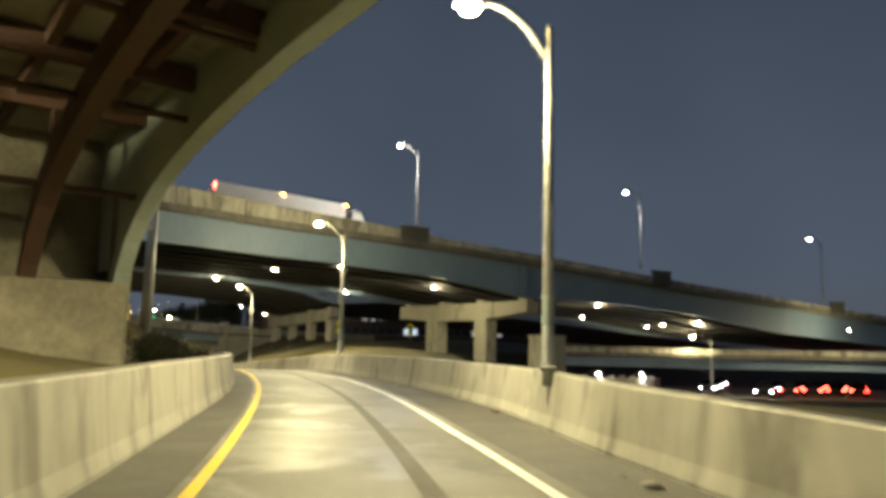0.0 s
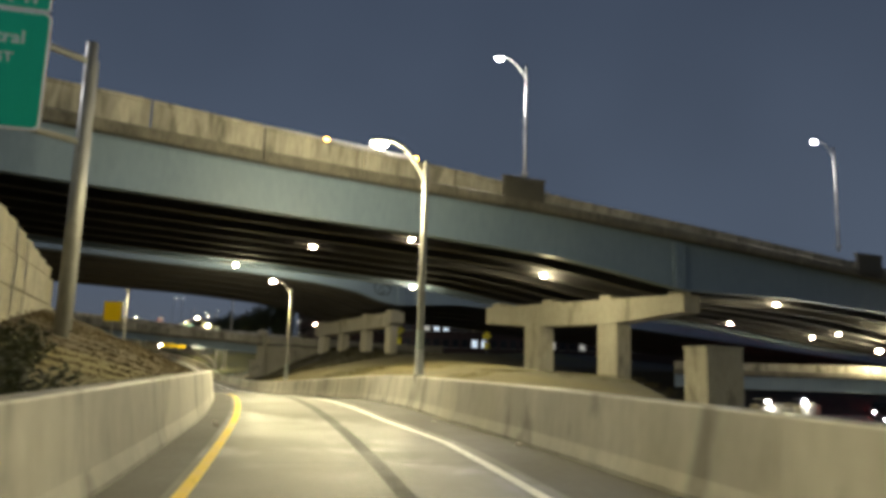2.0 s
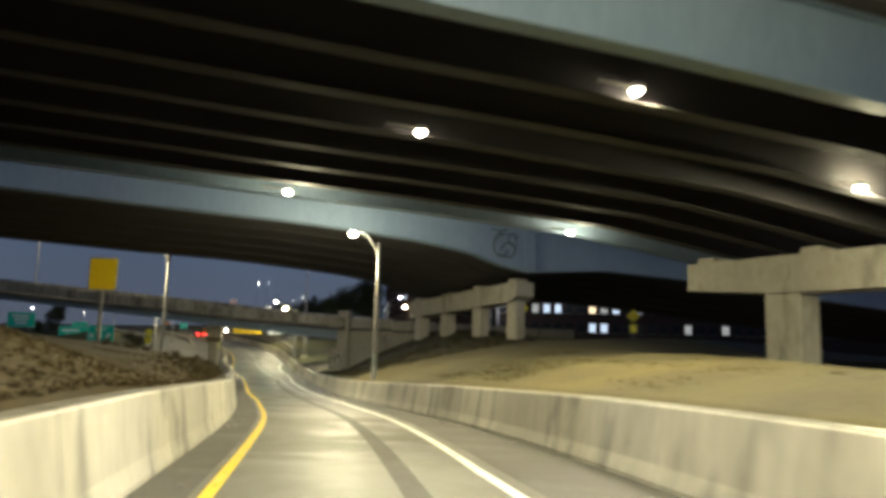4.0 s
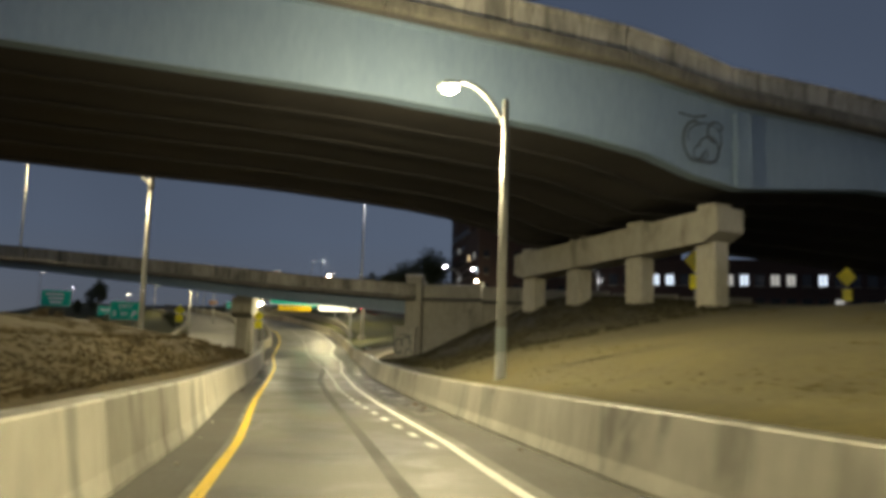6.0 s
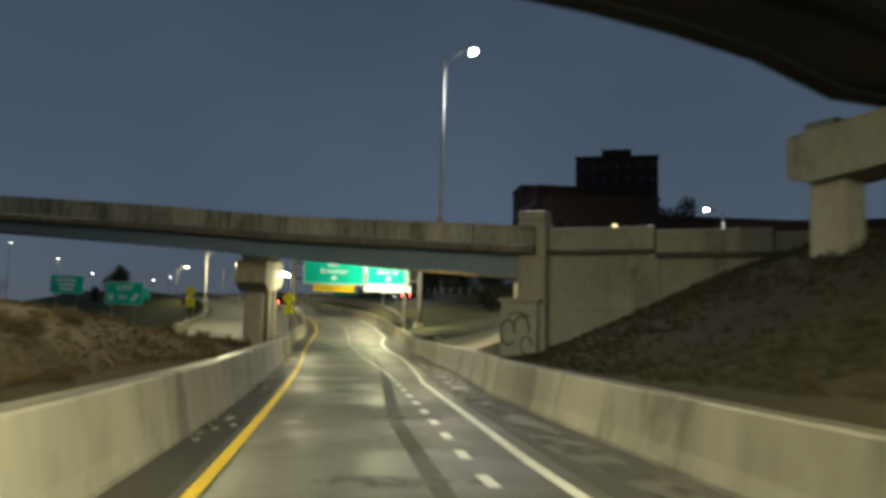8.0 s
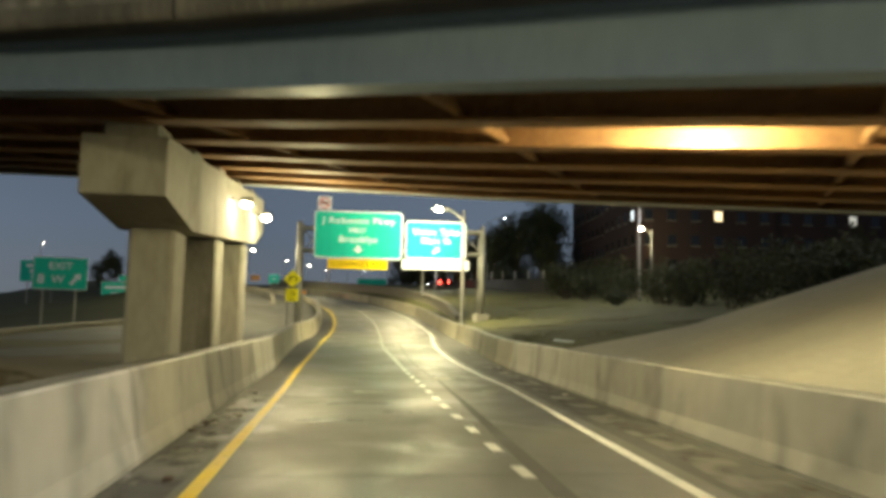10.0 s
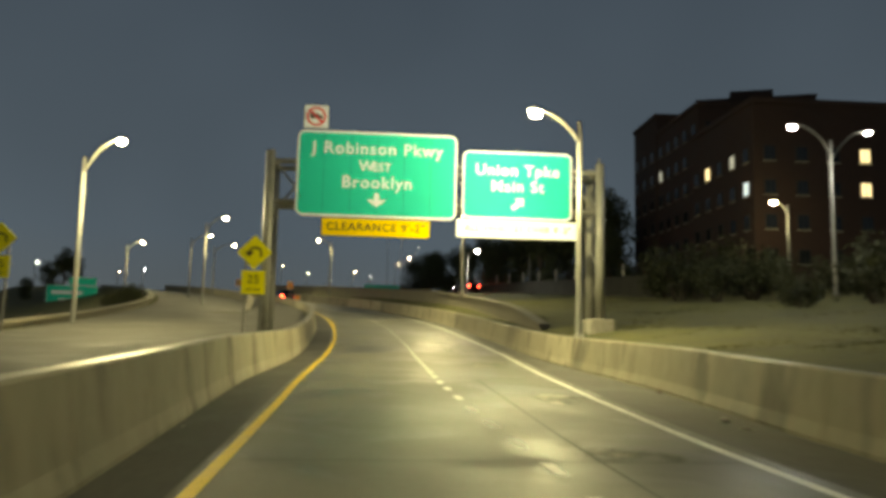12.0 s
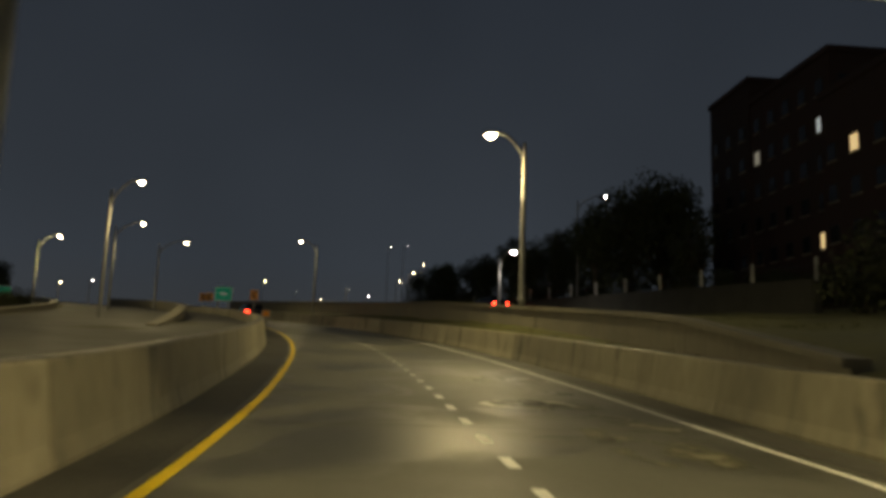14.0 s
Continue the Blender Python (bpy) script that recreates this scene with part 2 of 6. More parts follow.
STAIN = surface("damp_patch", (0.028, 0.027, 0.024), (0.055, 0.053, 0.047), (0.33, 0.55), (0.8, 10.0), 0.2)
PATCH = surface("pale_road_patch", (0.16, 0.148, 0.095), (0.30, 0.28, 0.18), (0.24, 0.5), (0.8, 12.0), 0.15)
PALE_GUTTER = surface("pale_gutter", (0.075, 0.072, 0.060), (0.17, 0.163, 0.135), (0.35, 0.65), (0.9, 12.0), 0.25)
LITTER = surface("trodden_litter", (0.10, 0.08, 0.06), (0.62, 0.60, 0.56), (0.5, 0.9), (4.0, 22.0), 0.3)


def worn_away(m, scale, low, high):
    """A thin layer that is worn through in places."""
    n, l = m.node_tree.nodes, m.node_tree.links
    geo, tex, ramp = n.new("ShaderNodeNewGeometry"), n.new("ShaderNodeTexNoise"), n.new("ShaderNodeMapRange")
    tex.inputs["Scale"].default_value, tex.inputs["Detail"].default_value, tex.inputs["Roughness"].default_value = scale, 6.0, 0.65
    ramp.inputs["From Min"].default_value, ramp.inputs["From Max"].default_value = low, high
    l.new(geo.outputs["Position"], tex.inputs["Vector"])
    l.new(tex.outputs["Fac"], ramp.inputs["Value"])
    l.new(ramp.outputs[0], n["Principled BSDF"].inputs["Alpha"])


worn_away(PATCH, 1.3, 0.46, 0.62)
worn_away(STAIN, 1.6, 0.44, 0.6)
worn_away(WHITE_PAINT, 9.0, 0.26, 0.42)
worn_away(YELLOW_PAINT, 9.0, 0.24, 0.40)
worn_away(PALE_GUTTER, 1.0, 0.40, 0.58)


# ---------------------------------------------------------------- mesh helpers
def link_mesh(name, bm, material, parent=None, smooth=False):
    me = bpy.data.meshes.new(name)
    bm.to_mesh(me)
    bm.free()
    for mat in material if isinstance(material, (list, tuple)) else (material,):
        me.materials.append(mat)
    if smooth:
        me.polygons.foreach_set("use_smooth", [True] * len(me.polygons))
    ob = new(name, me)
    if parent is not None:
        ob.parent = parent
    return ob


def part(name, bm, material, parent, label="", smooth=False):
    ob = link_mesh(name, bm, material, parent, smooth)
    return tagged(ob, label) if label else ob


def thing(name, m, label, category, group="", kind=""):
    ob = new(name)
    ob.empty_display_size = 0.2
    ob.matrix_world = m
    return tagged(ob, label, category, group, kind)


def add_box(bm, lo, hi, m=None, bevel=0.0):
    r = bmesh.ops.create_cube(bm, size=1.0)["verts"]
    for v in r:
        v.co = Vector([lo[i] + (v.co[i] + 0.5) * (hi[i] - lo[i]) for i in range(3)])
    if bevel:
        edges = list({e for v in r for e in v.link_edges})
        r = [v for v in bmesh.ops.bevel(bm, geom=edges, offset=bevel, segments=1, affect="EDGES")["verts"]]
    if m is not None:
        for v in r:
            v.co = m @ v.co
    return bm


def box(lo, hi, m=None, bevel=0.0):
    return add_box(bmesh.new(), lo, hi, m, bevel)


def add_tube(bm, pts, radii, sides=10, caps=True):
    """A tube along points, with a radius at each."""
    pts = [Vector(p) for p in pts]
    rings = []
    for i, p in enumerate(pts):
        d = (pts[min(i + 1, len(pts) - 1)] - pts[max(i - 1, 0)]).normalized()
        side = d.cross(Vector((0, 0, 1)))
        if side.length < 1e-3:
            side = Vector((1, 0, 0))
        side.normalize()
        up = side.cross(d)
        r = radii[i] if isinstance(radii, (list, tuple)) else radii
        rings.append([bm.verts.new(p + r * (math.cos(a) * side + math.sin(a) * up)) for a in [2 * math.pi * k / sides for k in range(sides)]])
    for a, b in zip(rings[:-1], rings[1:]):
        for k in range(sides):
            bm.faces.new((a[k], a[(k + 1) % sides], b[(k + 1) % sides], b[k]))
    if caps:
        bm.faces.new(rings[0][::-1])
        bm.faces.new(rings[-1])
    return bm


def tube(pts, radii, sides=10):
    return add_tube(bmesh.new(), pts, radii, sides)


def add_loft(bm, sections, closed=True, caps=True):
    """Skin between sections (lists of points of equal length)."""
    rows = [[bm.verts.new(p) for p in sec] for sec in sections]
    n = len(rows[0])
    for a, b in zip(rows[:-1], rows[1:]):
        for k in range(n if closed else n - 1):
            bm.faces.new((a[k], b[k], b[(k + 1) % n], a[(k + 1) % n]))
    if closed and caps:
        bm.faces.new(rows[0])
        bm.faces.new(rows[-1][::-1])
    return bm


def table(x, pairs):
    """Straight lines through (x, value) pairs."""
    return float(np.interp(x, [p[0] for p in pairs], [p[1] for p in pairs]))


# ---------------------------------------------------------------- the line of the road
ROAD_POINTS = [
    (11.57, -50.16, -4.16), (8.64, -35.45, -4.00), (5.72, -20.74, -3.83), (2.79, -6.03, -3.66),
    (-0.14, 8.68, -3.50), (-2.60, 20.43, -3.35), (-5.58, 32.05, -3.16), (-9.43, 43.42, -3.00),
    (-13.83, 54.58, -3.01), (-18.68, 65.55, -3.33), (-24.25, 76.18, -3.73), (-29.99, 86.72, -3.99),
    (-35.69, 97.28, -4.11), (-41.49, 107.78, -4.18), (-47.50, 118.17, -4.34), (-53.53, 128.54, -4.46),
    (-57.37, 135.56, -4.37), (-60.82, 142.14, -4.15), (-66.51, 153.14, -3.89), (-72.46, 163.56, -3.20),
    (-78.88, 173.70, -2.40), (-85.98, 183.37, -1.60), (-93.89, 192.39, -0.80), (-102.54, 200.70, 0.00),
    (-116.77, 211.70, 1.10), (-132.30, 220.78, 2.00), (-160.00, 232.00, 3.00), (-195.00, 242.00, 3.40),
]


def smooth_line(points, step=1.0):
    pts = [Vector(p) for p in points]
    out = []
    for i in range(len(pts) - 1):
        p0, p1, p2, p3 = pts[max(i - 1, 0)], pts[i], pts[i + 1], pts[min(i + 2, len(pts) - 1)]
        n = max(2, int((p2 - p1).length / step))
        for k in range(n):
            t = k / n
            out.append(0.5 * (2 * p1 + (p2 - p0) * t + (2 * p0 - 5 * p1 + 4 * p2 - p3) * t * t + (3 * p1 - p0 - 3 * p2 + p3) * t ** 3))
    return np.array(out + [pts[-1]])


LINE = smooth_line(ROAD_POINTS)
ALONG = np.r_[0, np.cumsum(np.linalg.norm(np.diff(LINE[:, :2], axis=0), axis=1))] - 60.0


def at_road(s, d=0.0, up=0.0):
    """The place s metres along the road, d to the right of its line, up above its surface."""
    p = [float(np.interp(s, ALONG, LINE[:, i])) for i in range(3)]
    a = [float(np.interp(s - 0.7, ALONG, LINE[:, i])) for i in range(2)]
    b = [float(np.interp(s + 0.7, ALONG, LINE[:, i])) for i in range(2)]
    t = Vector((b[0] - a[0], b[1] - a[1])).normalized()
    return Vector((p[0] + t.y * d, p[1] - t.x * d, p[2] + up))


def road_turn(s):
    a, b = at_road(s - 1), at_road(s + 1)
    return math.degrees(math.atan2(-(b.x - a.x), b.y - a.y))


YELLOW_D = [(-60, -1.25), (0, -1.22), (22, -1.3), (38, -1.14), (55, -1.15), (74, -1.03), (85, -1.25), (126, -1.28), (138, -1.42), (145, -1.5), (150, -1.66), (155.4, -1.82), (160, -1.83), (168, -1.73), (300, -1.7)]
WHITE_D = [(-60, 2.35), (14, 2.42), (33, 2.6), (38, 2.25), (50, 2.1), (74, 2.55), (85, 2.36), (91, 2.27), (104, 2.5), (126, 4.3), (133, 4.5), (146, 4.45), (152, 4.7), (158, 5.1), (162, 5.3), (300, 5.3)]
DASH_D = [(72, 2.3), (84, 1.75), (90.5, 1.54), (96, 1.64), (105, 1.75), (122, 2.0), (127.3, 2.14), (134, 2.2), (139, 2.08), (144.5, 1.79), (149, 1.64), (158, 1.58), (300, 1.6)]
LEFT_D = [(-60, -2.3), (0, -2.3), (13, -2.35), (38, -1.85), (60, -2.0), (74, -1.88), (86, -2.08), (97, -1.95), (132, -2.15), (149, -2.8), (300, -2.8)]
RIGHT_D = [(-60, 4.0), (11, 4.1), (18, 4.5), (30, 4.1), (38, 3.8), (44, 4.0), (60, 3.9), (82, 3.8), (100, 3.7), (118, 5.0), (130, 6.0), (140, 6.15), (148, 6.4), (300, 6.5)]
LEFT_H = [(-60, 1.1), (14, 1.12), (40, 0.97), (72, 1.0), (85, 0.9), (95, 0.88), (126, 1.05), (150, 1.02), (300, 1.0)]
RIGHT_H = [(-60, 0.95), (5, 0.96), (11, 1.02), (16, 1.08), (38, 1.0), (72, 0.94), (86, 0.82), (100, 0.85), (128, 1.0), (150, 1.0), (300, 1.0)]


# ---------------------------------------------------------------- ground
RISE_R = [  # for stretches of s: height over the road at (d, up) pairs to the right
    (-60, [(4, 0.0), (8, -2.5), (20, -3.5), (60, -4.0)]),
    (30, [(4, 0.2), (7, -0.3), (12, -3.0), (60, -4.0)]),
    (42, [(4, 0.85), (8, 1.3), (11, 1.2), (16, -2.0), (60, -4.0)]),
    (66, [(4, 0.85), (8, 1.9), (14, 2.3), (19, 1.9), (26, -1.6), (60, -2.2)]),
    (84, [(4, 0.7), (8, 1.9), (16, 3.5), (24, 3.9), (34, 3.0), (42, -1.6), (60, -2.2)]),
    (100, [(4, 0.55), (7, 1.2), (10, 2.8), (14, 4.5), (17, 4.6), (22, 3.7), (34, 3.4), (60, 3.2)]),
    (113, [(5, 0.4), (7.5, 0.45), (10, 1.5), (14, 3.5), (20, 4.5), (34, 4.2), (60, 4.0)]),
    (130, [(6.5, 0.85), (9, 1.5), (16, 2.2), (30, 4.2), (60, 6.0)]),
    (150, [(7, 0.8), (10, 1.2), (16, 1.7), (30, 3.4), (60, 6.0)]),
    (190, [(7, 0.6), (9, 1.6), (16, 2.0), (30, 3.0), (60, 6.0)]),
    (300, [(7, 0.6), (16, 1.0), (30, 1.6), (60, 3.0)]),
]
RISE_L = [
    (-60, [(2.8, 0.2), (8, 0.6), (20, 3.0), (60, 3.0)]),
    (30, [(2.8, 0.3), (6, 0.7), (9, 1.2), (20, 3.0), (60, 3.0)]),
    (50, [(2.5, 0.8), (4.5, 1.7), (9, 3.3), (14, 3.8), (22, 2.0), (60, 0.0)]),
    (60, [(2.5, 0.8), (4.5, 1.25), (9, 2.3), (14, 2.7), (22, 1.0), (60, 0.0)]),
    (74, [(2.5, 0.8), (4.5, 1.75), (9, 2.4), (14, 2.4), (22, 0.8), (60, 0.5)]),
    (92, [(2.5, 0.7), (4.5, 1.8), (9, 2.4), (14, 2.3), (22, 0.8), (60, 0.5)]),
    (110, [(2.6, 0.5), (5, 1.1), (9, 1.5), (14, 1.4), (22, 0.6), (60, 0.5)]),
    (132, [(2.8, 0.4), (5, 0.45), (9, 0.45), (14, 0.5), (22, 0.5), (60, 0.5)]),
    (160, [(2.8, 0.4), (5, 0.4), (9, 0.4), (14, 0.4), (17, 0.3), (22, -1.5), (60, -4.0)]),
    (200, [(2.8, 0.4), (5, 0.4), (9, 0.4), (14, 0.4), (17, 0.3), (22, -2.0), (60, -5.0)]),
    (300, [(2.8, 0.4), (5, 0.4), (9, 0.4), (14, 0.4), (17, 0.3), (22, -2.0), (60, -6.0)]),
]


def rise(tab, s, d):
    ss = [r[0] for r in tab]
    i = max(0, min(len(ss) - 2, int(np.searchsorted(ss, s)) - 1))
    k = min(1.0, max(0.0, (s - ss[i]) / (ss[i + 1] - ss[i])))
    k = k * k * (3 - 2 * k)
    return table(d, tab[i][1]) * (1 - k) + table(d, tab[i + 1][1]) * k


def ground_up(s, d):
    return rise(RISE_R, s, d) if d > 0 else rise(RISE_L, s, -d)


def ground_z(x, y):
    i = int(((LINE[:, 0] - x) ** 2 + (LINE[:, 1] - y) ** 2).argmin())
    s = float(ALONG[i])
    a = at_road(s)
    n = at_road(s, 1.0) - a
    d = (x - a.x) * n.x + (y - a.y) * n.y
    if table(s, LEFT_D) - 0.6 < d < table(s, RIGHT_D) + 0.6:
        return a.z
    return a.z + ground_up(s, d)


def build_ground():
    ss = [x for x in range(-58, 296, 3)]
    dl = [-60, -45, -34, -26, -20, -16, -13, -11, -9, -7.5, -6.2, -5.2, -4.4, -3.7, -3.1]
    dr = [6.9, 7.6, 8.6, 9.8, 11.2, 13, 15, 17.5, 20, 23, 27, 33, 42, 60]
    verts, faces = [], []
    for s in ss:
        l0, r0 = table(s, LEFT_D), table(s, RIGHT_D)
        cols = [(min(d, l0 - 0.45), ground_up(s, min(d, l0 - 0.45))) for d in dl] + [(l0 - 0.3, -0.12), (0.0, -0.12), (r0 + 0.3, -0.12)]
        for j, d in enumerate(dr):
            dd = r0 + 0.45 + (d - 6.9)
            cols.append((dd, ground_up(s, dd)))
        for d, up in cols:
            p = at_road(s, d, up)
            if abs(d) > 6 and up > -0.1:
                p.z += 0.16 * noise.noise(Vector((p.x * 0.25, p.y * 0.25, 0)))
            verts.append(p)
    n = len(cols)
    for i in range(len(ss) - 1):
        for j in range(n - 1):
            a = i * n + j
            faces.append((a, a + 1, a + n + 1, a + n))
    rim = [j for j in range(n)] + [i * n + n - 1 for i in range(1, len(ss))] + [(len(ss) - 1) * n + j for j in range(n - 2, -1, -1)] + [i * n for i in range(len(ss) - 2, 0, -1)]
    first = len(verts)
    mid = Vector((-40, 100, 0))
    for k in rim:
        d = verts[k] - mid
        d.z = 0
        d.normalize()
        verts.append(Vector((verts[k].x, verts[k].y, 0)) + d * 2500 + Vector((0, 0, -4)))
    for i in range(len(rim)):
        j = (i + 1) % len(rim)
        faces.append((rim[j], rim[i], first + i, first + j))
    me = bpy.data.meshes.new("ground")
    me.from_pydata([tuple(v) for v in verts], [], faces)
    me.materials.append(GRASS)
    me.materials.append(FAR_GROUND)
    me.materials.append(DIRT)
    me.materials.append(BROWN)
    k = len(faces) - len(rim)
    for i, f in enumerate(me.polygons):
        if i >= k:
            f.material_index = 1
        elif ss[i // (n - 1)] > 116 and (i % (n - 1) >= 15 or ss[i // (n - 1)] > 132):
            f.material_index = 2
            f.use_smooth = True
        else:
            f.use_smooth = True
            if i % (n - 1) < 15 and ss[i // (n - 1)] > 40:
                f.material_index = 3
    bm = bmesh.new()
    bm.from_mesh(me)
    bmesh.ops.recalc_face_normals(bm, faces=bm.faces)
    bm.to_mesh(me)
    bm.free()
    tagged(new("ground", me), "dry winter grass on embankments beside the ramp", "ground", kind="structure")


def strip(name, s0, s1, left, right, up, material, label, category, step=2.0, kind="structure"):
    """A ribbon of the road between two offsets (functions of s)."""
    bm = bmesh.new()
    rows, s = [], s0
    while True:
        a, b = at_road(s, left(s), up), at_road(s, right(s), up)
        rows.append((bm.verts.new(a), bm.verts.new(b)))
        if s >= s1:
            break
        s = min(s + step, s1)
    for (a, b), (c, d) in zip(rows[:-1], rows[1:]):
        bm.faces.new((a, b, d, c))
    return tagged(link_mesh(name, bm, material), label, category, kind=kind)


def build_road():
    strip("road", -58, 290, lambda s: table(s, LEFT_D) - 0.2, lambda s: table(s, RIGHT_D) + 0.2, 0.0, ASPHALT, "damp grey concrete ramp roadway with worn wheel tracks", "road")
    strip("pavement", -58, 290, lambda s: table(s, LEFT_D) - 0.1, lambda s: table(s, YELLOW_D) - 0.18, 0.004, SHOULDER, "dirty dark shoulder along the median barrier", "shoulder")
    strip("pavement", -58, 290, lambda s: table(s, WHITE_D) + 0.3, lambda s: table(s, RIGHT_D) + 0.1, 0.004, SHOULDER, "dirty dark shoulder along the outer barrier", "shoulder")
    strip("trim", -58, 290, lambda s: table(s, YELLOW_D) - 0.075, lambda s: table(s, YELLOW_D) + 0.075, 0.009, YELLOW_PAINT, "worn yellow edge line painted on the roadway", "road marking", 1.0)
    strip("trim", -58, 290, lambda s: table(s, WHITE_D) - 0.075, lambda s: table(s, WHITE_D) + 0.075, 0.009, WHITE_PAINT, "worn white edge line painted on the roadway", "road marking", 1.0)
    s = 73.27
    while s < 260:
        s1 = s + 0.65
        strip("trim", s, s1, lambda q: table(q, DASH_D) - 0.07, lambda q: table(q, DASH_D) + 0.07, 0.010, WHITE_PAINT, "short white lane dash painted on the roadway", "road marking", 0.5)
        s += 1.64
    # tarred joint along the lane
    strip("trim", -40, 150, lambda q: 0.95 + 0.10 * math.sin(q * 0.11) + table(q, [(95, 0), (128, 1.7)]), lambda q: 1.2 + 0.08 * math.sin(q * 0.11 + 0.6) + table(q, [(95, 0), (128, 1.55)]), 0.006, SHOULDER, "dark tarred joint along the lane", "road joint", 1.5)


def barrier_run(side, s0, s1, length, label, group):
    """Cast segments, each a thing of its own, with a bevelled joint between them."""
    tab, high = (LEFT_D, LEFT_H) if side < 0 else (RIGHT_D, RIGHT_H)
    s = s0
    while s < s1:
        e = min(s + length, s1)
        bm = bmesh.new()
        secs = []
        n = 3
        for k in range(n + 1):
            q = s + 0.012 + (e - s - 0.024) * k / n
            d0, h = table(q, tab), table(q, high)
            prof = [(0.0, -0.1), (0.0, 0.06), (0.06, 0.26), (0.15, h - 0.03), (0.18, h), (0.42, h), (0.45, h - 0.03), (0.53, 0.26), (0.6, 0.05), (0.6, -0.1)]
            secs.append([at_road(q, d0 + side * x, z) for x, z in prof])
        add_loft(bm, secs)
        bmesh.ops.recalc_face_normals(bm, faces=bm.faces)
        root = thing("concrete_barrier", Matrix.Identity(4), label, "barrier", group)
        part("body", bm, BARRIER if s < 131 else BARRIER_DIM, root)
        secs = []
        for k in range(n + 1):
            q = s + 0.012 + (e - s - 0.024) * k / n
            d0, h = table(q, tab), table(q, high)
            secs.append([at_road(q, d0 + side * x, h + z) for x, z in ((0.172, -0.004), (0.185, 0.005), (0.415, 0.005), (0.428, -0.004))])
        top = add_loft(bmesh.new(), secs)
        bmesh.ops.recalc_face_normals(top, faces=top.faces)
        part("dark_top", top, TOP_DARK, root, "damp brownish barrier top, darkened against the lamplight")
        seal = bmesh.new()
        secs = []
        for q in (e - 0.02, e + 0.02):
            d0, h = table(q, tab), table(q, high)
            secs.append([at_road(q, d0 + side * x, z) for x, z in ((0.02, -0.1), (0.02, 0.07), (0.08, 0.26), (0.19, h - 0.02), (0.41, h - 0.02), (0.51, 0.26), (0.58, -0.1))])
        add_loft(seal, secs)
        bmesh.ops.recalc_face_normals(seal, faces=seal.faces)
        part("joint_seal", seal, SHOULDER, root, "dark joint filler")
        s = e


def overpass(name, label, origin, angle, u0, u1, width, girders, tops, sofs, bots, side_mat, inner_mat, panel=4.5, far_parapet=True, braces=False, step=2.0, fascia_far=True, cross=0.0, skew=0.0, ledge=0.5, shade_sheet=False):
    """A girder bridge. tops, sofs, bots: (u, z) pairs for parapet top, girder top and girder bottom."""
    ca, sa = math.cos(radians(angle)), math.sin(radians(angle))

    def P(u, v, z):
        return Vector((origin[0] + u * ca - v * sa, origin[1] + u * sa + v * ca, z + cross * v))

    root = thing(name, Matrix.Identity(4), label, "overpass", kind="structure")
    us = list(np.arange(u0, u1, step)) + [u1]
    zt, zs, zb = (lambda u: table(u, tops)), (lambda u: table(u, sofs)), (lambda u: table(u, bots))
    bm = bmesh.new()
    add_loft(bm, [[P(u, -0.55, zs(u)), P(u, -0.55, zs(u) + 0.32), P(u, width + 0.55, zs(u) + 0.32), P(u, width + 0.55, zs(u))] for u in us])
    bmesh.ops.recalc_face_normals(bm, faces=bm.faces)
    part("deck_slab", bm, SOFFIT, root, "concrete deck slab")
    u = u0
    while u < u1:
        e = min(u + 2 * panel, u1)
        secs = [[P(q, -0.70, zs(q) + 0.02), P(q, -0.74, zs(q) + 0.10), P(q, -0.74, zs(q) + ledge - 0.05), P(q, -0.66, zs(q) + ledge), P(q, -0.553, zs(q) + ledge), P(q, -0.553, zs(q) + 0.02)] for q in (u + 0.03, (u + e) / 2, e - 0.03)]
        bm = add_loft(bmesh.new(), secs)
        bmesh.ops.recalc_face_normals(bm, faces=bm.faces)
        part("deck_edge", bm, DARK_EDGE, root, "dark streaked edge of the deck")
        u = e
    for v0, on in ((-0.5, True), (width + 0.2, far_parapet)):
        if not on:
            continue
        u = u0
        while u < u1:
            e = min(u + panel, u1)
            bm = bmesh.new()
            secs = []
            for q in (u + 0.04, (u + e) / 2, e - 0.04):
                a, b = zs(q) + 0.325, zt(q)
                secs.append([P(q, v0, a), P(q, v0 - 0.03, b - 0.16), P(q, v0 - 0.08, b - 0.14), P(q, v0 - 0.08, b), P(q, v0 + 0.38, b), P(q, v0 + 0.38, b - 0.14), P(q, v0 + 0.3, b - 0.16), P(q, v0 + 0.3, a)])
            add_loft(bm, secs)
            bmesh.ops.recalc_face_normals(bm, faces=bm.faces)
            part("parapet_panel", bm, PARAPET, root, "streaked concrete parapet")
            u = e
    for g in range(girders):
        v = width * g / (girders - 1)
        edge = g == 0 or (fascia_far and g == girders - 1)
        bm = bmesh.new()
        secs = []
        for u in us:
            t, b = zs(u) - 0.003, zb(u + skew * v)
            secs.append([P(u, v - 0.22, t), P(u, v - 0.22, t - 0.05), P(u, v - 0.02, t - 0.05), P(u, v - 0.02, b + 0.06), P(u, v - 0.26, b + 0.06), P(u, v - 0.26, b),
                         P(u, v + 0.26, b), P(u, v + 0.26, b + 0.06), P(u, v + 0.02, b + 0.06), P(u, v + 0.02, t - 0.05), P(u, v + 0.22, t - 0.05), P(u, v + 0.22, t)])
        add_loft(bm, secs)
        bmesh.ops.recalc_face_normals(bm, faces=bm.faces)
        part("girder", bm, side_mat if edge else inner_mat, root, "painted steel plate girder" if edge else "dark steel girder")
